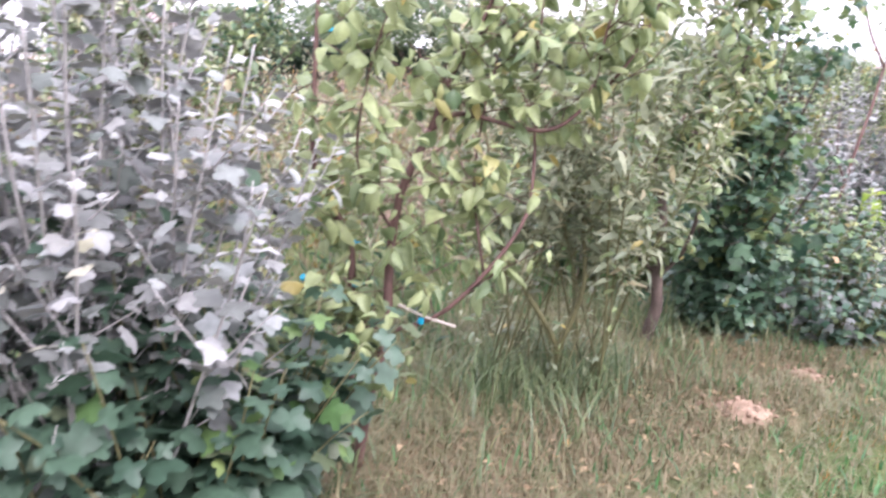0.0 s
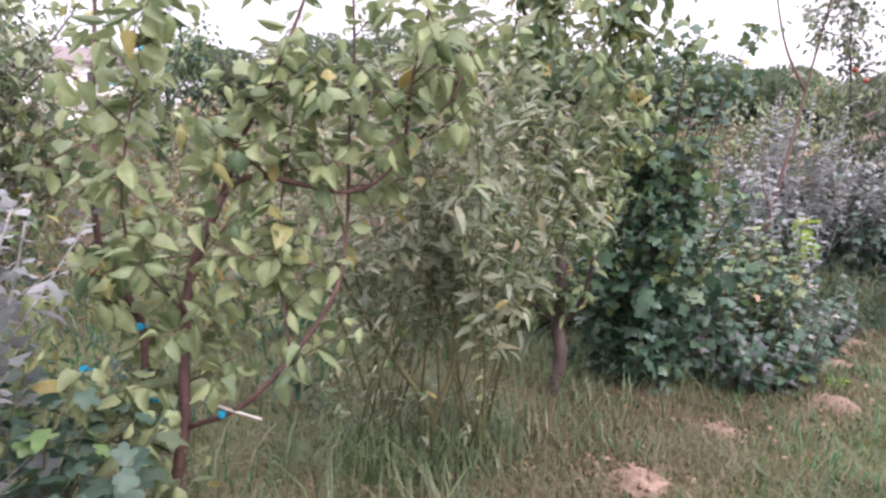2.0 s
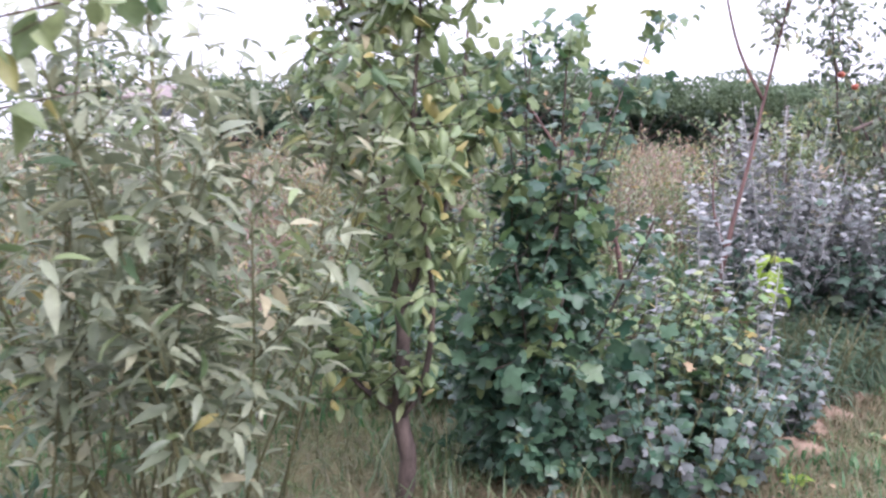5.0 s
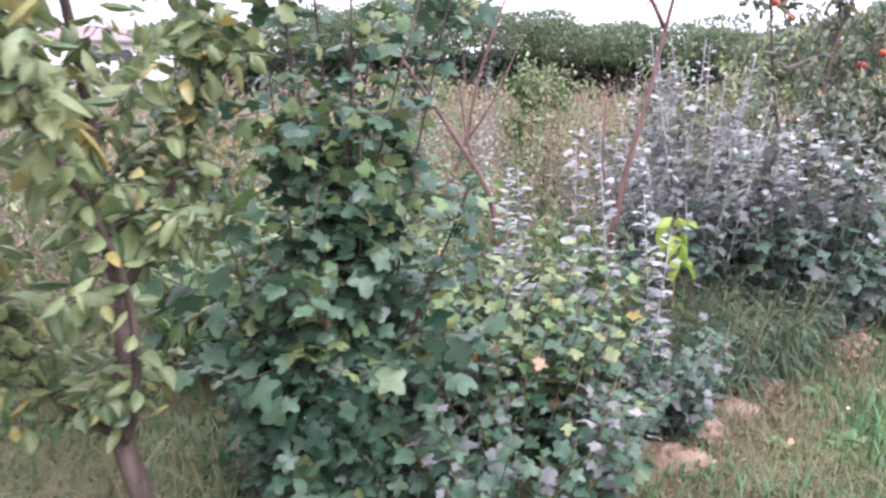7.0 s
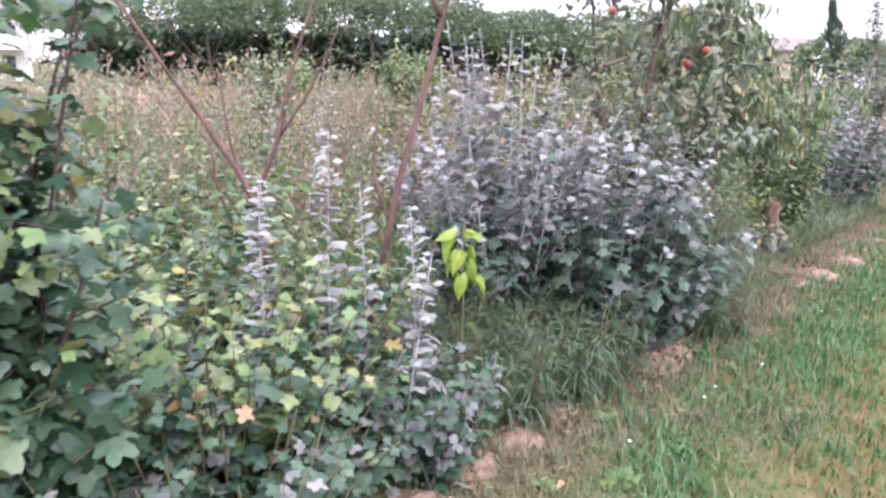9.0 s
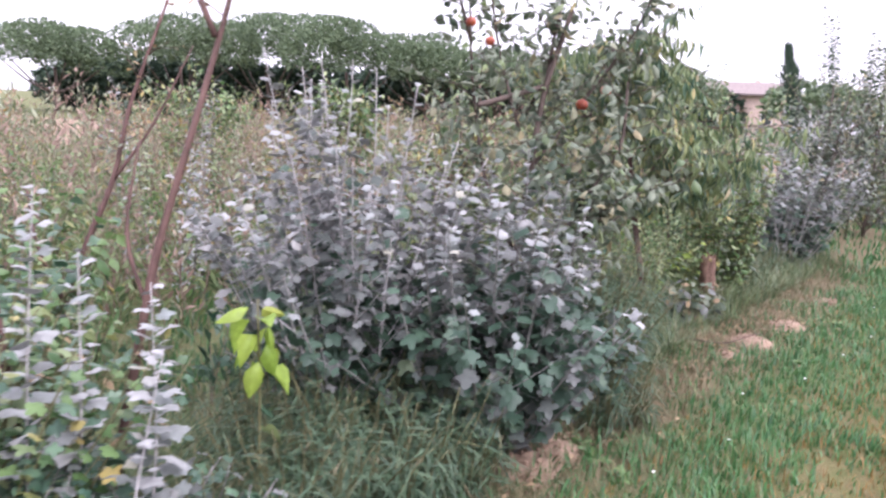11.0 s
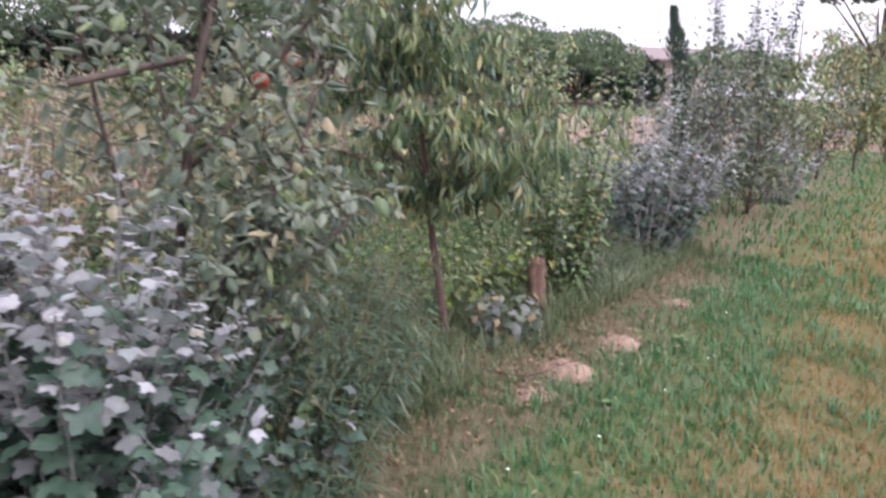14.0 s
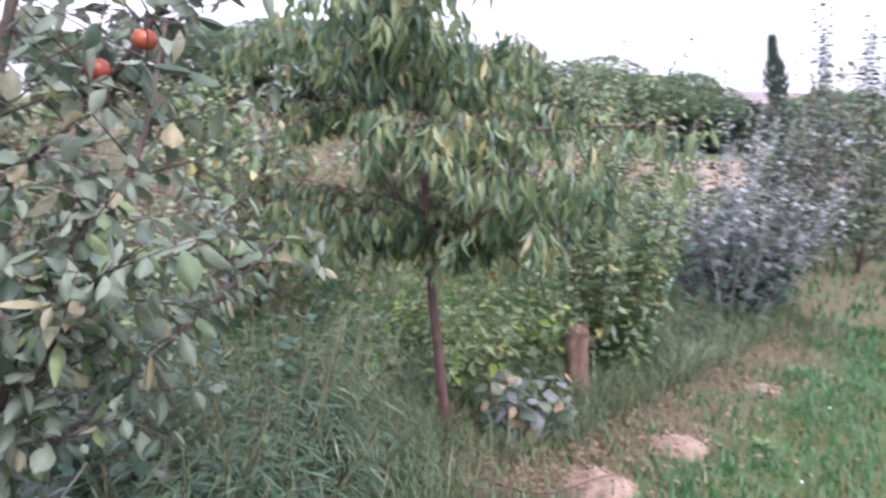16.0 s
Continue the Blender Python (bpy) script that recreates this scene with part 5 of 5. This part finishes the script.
rough_weeds("dry_weeds", "tall reddish-brown dry weeds behind the row", 950, (0.5, 14, 1.9, 10), (0.85, 1.65), 301, [M_DRYWEED, M_PEAR, M_DRYWEED, M_WILLOW, M_AUTUMN, M_WEED], (0.05, 0.12), 52, 0.15)
rough_weeds("green_weeds", "green leafy weeds behind the row", 780, (-6, 18, 0.8, 8), (0.25, 0.75), 302, [M_WEED, M_MAPLE, M_PEAR, M_WEED, M_QUINCE], (0.06, 0.14), 36, 0.2)
rough_weeds("far_weeds", "rough brown and green growth before the field", 820, (-12, 32, 9.5, 19), (1.1, 2.1), 303, [M_DRYWEED, M_PEAR, M_WILLOW, M_DRYWEED, M_DRYLEAF, M_PEAR], (0.14, 0.30), 34, 0.3)
for i, (ss, ww, hh, sp, leaf_m) in enumerate(((4.6, 3.0, 0.95, 0.4, M_MAPLE), (5.6, 4.2, 1.15, 0.35, M_PEAR), (3.4, 3.8, 1.0, 0.4, M_WEED), (6.6, 3.2, 0.9, 0.45, M_WEED), (7.4, 5.0, 1.35, 0.3, M_PEAR),
                                          (8.2, 3.4, 1.1, 0.35, M_MAPLE), (2.6, 4.8, 1.2, 0.4, M_PEAR), (4.2, 6.0, 1.4, 0.35, M_WILLOW), (6.2, 6.2, 1.3, 0.4, M_WEED), (8.8, 6.0, 1.5, 0.35, M_WILLOW), (5.0, 2.2, 0.7, 0.4, M_WEED))):
    low_growth(row(ss, ww), hh, sp, 22, "oval_far", [(leaf_m, 0.85), (M_PEAR, 0.15)], (0.06, 0.12), 670 + i, "rough_shrub", "small leafy green shrub among the dry weeds", "shrub", 0, M_BARK, 0.035, 0.3, 0.45)
low_growth((1.63, 8.3, 0), 1.75, 0.2, 12, "oval_far", [(M_QUINCE, 0.6), (M_AUTUMN, 0.4)], (0.06, 0.10), 660, "golden_sapling", "slim yellow-green sapling in the rough", "sapling", 0, M_BARK, 0.03, 0.12, 0.6)
low_growth((0.72, 7.3, 0), 1.75, 0.25, 7, "oval_far", [(M_POP_PALE, 0.7), (M_POP_TOP, 0.3)], (0.05, 0.09), 661, "grey_sapling", "thin grey-leaved sapling among dry weeds", "sapling", 0, M_TWIG, 0.03, 0.15, 0.7)
low_growth((-0.6, 6.4, 0), 1.5, 0.35, 26, "oval_far", [(M_PEAR, 0.5), (M_WEED, 0.5)], (0.06, 0.10), 662, "green_sapling_clump", "fresh green sapling clump among dry weeds", "sapling", 0, M_BARK, 0.03, 0.15, 0.5)
low_growth((2.6, 7.8, 0), 1.5, 0.3, 20, "oval_far", [(M_PEAR, 0.6), (M_QUINCE, 0.4)], (0.06, 0.10), 663, "green_sapling_clump", "light green sapling clump in the rough", "sapling", 0, M_BARK, 0.03, 0.15, 0.5)


# ---- distance ----
def clump_crown(rng, centre, rx, ry, rz, count, size, flat=0.0, lobes=9):
    """Crown of many fine needle tufts on a cluster of uneven domes."""
    v, f = [], []
    domes = []
    for k in range(lobes):
        a, q = k * 2.4 + rng.uniform(-0.3, 0.3), math.sqrt((k + 0.3) / lobes)
        domes.append((0.72 * q * math.cos(a), 0.72 * q * math.sin(a), 0.38 * (1 - q * q) + rng.uniform(-.12, .12), rng.uniform(0.36, 0.54)))
    for i in range(count):
        lx, ly, lz, lr = rng.choice(domes)
        a, b = rng.random() * 6.28, math.acos(rng.uniform(-0.75 + flat, 1))
        q = lr * rng.uniform(0.86, 1.04)
        n0 = Vector((math.sin(b) * math.cos(a), math.sin(b) * math.sin(a), math.cos(b)))
        c = Vector(centre) + Vector(((lx + q * n0.x) * rx, (ly + q * n0.y) * ry, (lz + q * n0.z) * rz))
        for k in range(2):
            d = (n0 * 0.8 + Vector((rng.uniform(-1, 1), rng.uniform(-1, 1), rng.uniform(-0.5, 1)))).normalized() * size * rng.uniform(0.6, 1.3)
            e = d.cross(Vector((rng.uniform(-1, 1), rng.uniform(-1, 1), rng.uniform(-1, 1)))).normalized() * size * rng.uniform(0.3, 0.6)
            n = len(v)
            v += [c - e, c + e, c + d + e * 0.3, c + d - e * 0.3]
            f.append((n, n + 1, n + 2, n + 3))
    return v, f


def far_tree(name, label, x, y, trunk_h, rx, rz, mat, seed, count=1400, size=0.35, trunk_r=0.22, flat=0.5, ry=None, sink=0.0):
    rng = random.Random(seed)
    root = tagged(new(name), label, "tree")
    root.location = (x, y, 0)
    line = spline([(0, 0, -0.1), (0.2, 0, trunk_h * 0.5), (0, 0.1, trunk_h + rz * 0.3)])
    v, f = tube_data(line, trunk_r, trunk_r * 0.5, 8, 0.1, rng)
    part_mesh("trunk", mesh_of("trunk", v, f, [M_BARK], smooth=True), root)
    for k in range(6):
        a = k * 1.05
        v, f = tube_data(spline([(0, 0, trunk_h * 0.75), (math.cos(a) * rx * 0.35, math.sin(a) * rx * 0.35, trunk_h + rz * 0.05), (math.cos(a) * rx * 0.75, math.sin(a) * rx * 0.7, trunk_h + rz * 0.35)]), trunk_r * 0.4, trunk_r * 0.15, 5, 0.1, rng)
        part_mesh("limb", mesh_of("limb", v, f, [M_BARK], smooth=True), root)
    v, f = clump_crown(rng, (0, 0, trunk_h + rz * 0.45 - sink), rx, ry or rx, rz * 0.62, count, size, flat)
    part_mesh("crown", mesh_of("crown", v, f, [mat]), root, kind="stuff")


for i, (x, top, rx) in enumerate(((-20.3, 6.2, 4.2), (-11.5, 7.4, 4.6), (-5, 8.3, 4.8), (1.5, 7.9, 4.6), (8, 6.9, 4.4), (14.5, 6.5, 4.6), (21, 6.4, 4.8), (28, 6.0, 4.6))):
    far_tree("umbrella_pine", "broad dark umbrella pine on the skyline", x, 62 + (i % 3) * 1.5, top * 0.3, rx * 1.15, top * 0.8, M_PINE, 400 + i, 6500, 0.18, 0.24, 0.1)
for i, (x, y, top, rx) in enumerate(((38, 56, 5, 5), (46, 50, 5.5, 5), (54, 42, 5, 5), (-48, 55, 5, 6), (-58, 46, 5.5, 6), (-66, 34, 5, 6), (60, 32, 6, 6))):
    far_tree("distant_tree", "rounded dark green tree on the skyline", x, y, top * 0.25, rx, top * 0.8, M_PINE, 430 + i, 900, 0.5, 0.2, 0.1)
# dark shrubs added behind the pines; cypress colour stands for the shade beneath
for i in range(17):
    far_tree("shade_thicket", "dark thicket shrub added to stand for the shade beneath the pines", -20 + i * 3.6 + (i * 37 % 5) * 0.5, 70 + (i * 29 % 7) * 0.4, 0.3, 5.6, 5.6, M_CYPRESS, 470 + i, 1700, 0.5, 0.15, -0.25, 2.5, 0.5 if i % 2 else 1.3)
far_tree("autumn_tree", "large tree by the fence with browning foliage", 27.5, 23.5, 1.0, 3.6, 5.0, M_AUTUMN, 450, 2600, 0.22, 0.2, 0.0)
far_tree("dark_tree", "dark green tree rising behind the fence", 29.5, 32, 4.4, 3.2, 4.6, M_PINE, 451, 4200, 0.2, 0.22, 0.2)


def cypress():
    rng = random.Random(460)
    root = tagged(new("young_cypress"), "slender dark young cypress leaning above the row", "tree")
    root.location = (9.95, 13.9, 0)
    v, f = tube_data(spline([(0, 0, -0.05), (-0.08, 0.04, 1.4), (-0.45, 0.15, 2.95)]), 0.035, 0.01, 6, 0.1, rng)
    part_mesh("trunk", mesh_of("trunk", v, f, [M_BARK], smooth=True), root)
    v, f = [], []
    for i in range(1500):
        t = rng.uniform(0.2, 1)
        c = Vector((-0.08 - 0.37 * max(0, (t - 0.47) / 0.53) if t > 0.47 else -0.08 * t / 0.47, 0.1 * t, 2.95 * t))
        a, q = rng.random() * 6.28, (0.29 * (1 - t) ** 0.6 + 0.045) * math.sqrt(rng.random()) * (1 + 0.3 * math.sin(t * 25))
        c += Vector((math.cos(a) * q, math.sin(a) * q, 0))
        d = Vector((math.cos(a) * 0.03, math.sin(a) * 0.03, rng.uniform(0.06, 0.16)))
        e = Vector((-math.sin(a), math.cos(a), 0)) * 0.022
        n = len(v)
        v += [c - e, c + e, c + d]
        f.append((n, n + 1, n + 2))
    part_mesh("crown", mesh_of("crown", v, f, [M_CYPRESS]), root, kind="stuff")


cypress()


def box_bm(size, at, bevel=0.0):
    bm = bmesh.new()
    bmesh.ops.create_cube(bm, size=1, matrix=Matrix.Translation(at) @ Matrix.Diagonal((*size, 1)))
    if bevel:
        bmesh.ops.bevel(bm, geom=bm.edges[:], offset=bevel, segments=1, affect="EDGES")
    return bm


def house(name, label, x, y, turn, size, wall_mat, floors, seed, balcony=False):
    w, d, h = size
    root = tagged(new(name), label, "house")
    root.matrix_world = Matrix.Translation((x, y, 0)) @ Matrix.Rotation(radians(turn), 4, "Z")
    part("wall", box_bm((w, d, h), (0, 0, h / 2), 0.03), wall_mat, root)
    bm = bmesh.new()
    o, rise = 0.5, 0.16 * d
    pts = [(-w / 2 - o, -d / 2 - o, h), (w / 2 + o, -d / 2 - o, h), (w / 2 + o, d / 2 + o, h), (-w / 2 - o, d / 2 + o, h), (-w / 2 - o, 0, h + rise), (w / 2 + o, 0, h + rise)]
    vv = [bm.verts.new(q) for q in pts] + [bm.verts.new((q[0], q[1], q[2] + 0.18)) for q in pts]
    for a in ((0, 1, 5, 4), (2, 3, 4, 5)):
        bm.faces.new([vv[i + 6] for i in a])
        bm.faces.new([vv[i] for i in a[::-1]])
    for a, b in ((0, 1), (2, 3), (1, 5), (5, 2), (3, 4), (4, 0)):
        bm.faces.new([vv[a], vv[b], vv[b + 6], vv[a + 6]])
    roof = part("roof", bm, M_TILE, root, "dull clay-tiled roof")
    for sx in (-1, 1):
        bm = bmesh.new()
        bm.faces.new([bm.verts.new(q) for q in ((sx * w / 2, -d / 2, h), (sx * w / 2, d / 2, h), (sx * w / 2, 0, h + rise * d / (d + 2 * o)))])
        part("gable", bm, wall_mat, root)
    part("chimney", box_bm((0.5, 0.5, 0.9), (w * 0.2, d * 0.15, h + rise)), wall_mat, roof)
    n = max(2, int(w / 3))
    for fl in range(floors):
        zc = (fl + 0.55) * h / floors
        for i in range(n):
            xc = -w / 2 + (i + 0.5) * w / n
            win = part("window", box_bm((1.05, 0.1, 1.35), (xc, -d / 2 - 0.02, zc), 0.01), M_PLASTER, root)
            part("pane", box_bm((0.85, 0.04, 1.15), (xc, -d / 2 - 0.075, zc)), M_GLASSDARK, win)
            part("sill", box_bm((1.2, 0.22, 0.07), (xc, -d / 2 - 0.1, zc - 0.72)), M_CONCRETE, win)
        if balcony and fl:
            bal = part("balcony", box_bm((w * 0.6, 1.3, 0.18), (w * 0.15, -d / 2 - 0.65, fl * h / floors)), M_PLASTER, root)
            part("parapet", box_bm((w * 0.6, 0.12, 0.9), (w * 0.15, -d / 2 - 1.25, fl * h / floors + 0.5)), M_PLASTER, bal)
            part("recess", box_bm((w * 0.5, 0.06, 1.5), (w * 0.15, -d / 2 - 0.085, fl * h / floors + 0.95)), M_GLASSDARK, bal)


house("white_house", "white two-storey house with balconies beyond the field", -29.5, 62, 28, (9, 8, 4.7), M_PLASTER, 2, 1, True)
house("pink_house", "low pale pink house with clay roof in the distance", 40, 73, -30, (9, 8, 4.6), M_PINKWALL, 1, 2)


def boundary_fence():
    root = tagged(new("boundary_fence"), "dark wire fence on a low concrete kerb", "fence")
    root.matrix_world = Matrix.Translation((31, 27.5, 0)) @ Matrix.Rotation(radians(-42), 4, "Z")
    part("kerb", box_bm((26, 0.25, 0.4), (0, 0, 0.2), 0.02), M_CONCRETE, root, "pale concrete kerb wall")
    for i in range(12):
        v, f = tube_data([Vector((-12.5 + i * 2.27, 0, 0.4)), Vector((-12.5 + i * 2.27, 0, 1.7))], 0.03, 0.03, 8)
        part_mesh("post", mesh_of("post", v, f, [M_FENCE]), root)
    vs, fs = [], []
    for i in range(260):
        v, f = tube_data([Vector((-13 + i * 0.1, 0, 0.42)), Vector((-13 + i * 0.1, 0, 1.65))], 0.012, 0.012, 3)
        fs += [tuple(k + len(vs) for k in g) for g in f]
        vs += v
    for j in range(9):
        v, f = tube_data([Vector((-13, 0, 0.45 + j * 0.15)), Vector((13, 0, 0.45 + j * 0.15))], 0.012, 0.012, 3)
        fs += [tuple(k + len(vs) for k in g) for g in f]
        vs += v
    part_mesh("wire_mesh", mesh_of("wire_mesh", vs, fs, [M_FENCE]), root, kind="stuff")


boundary_fence()
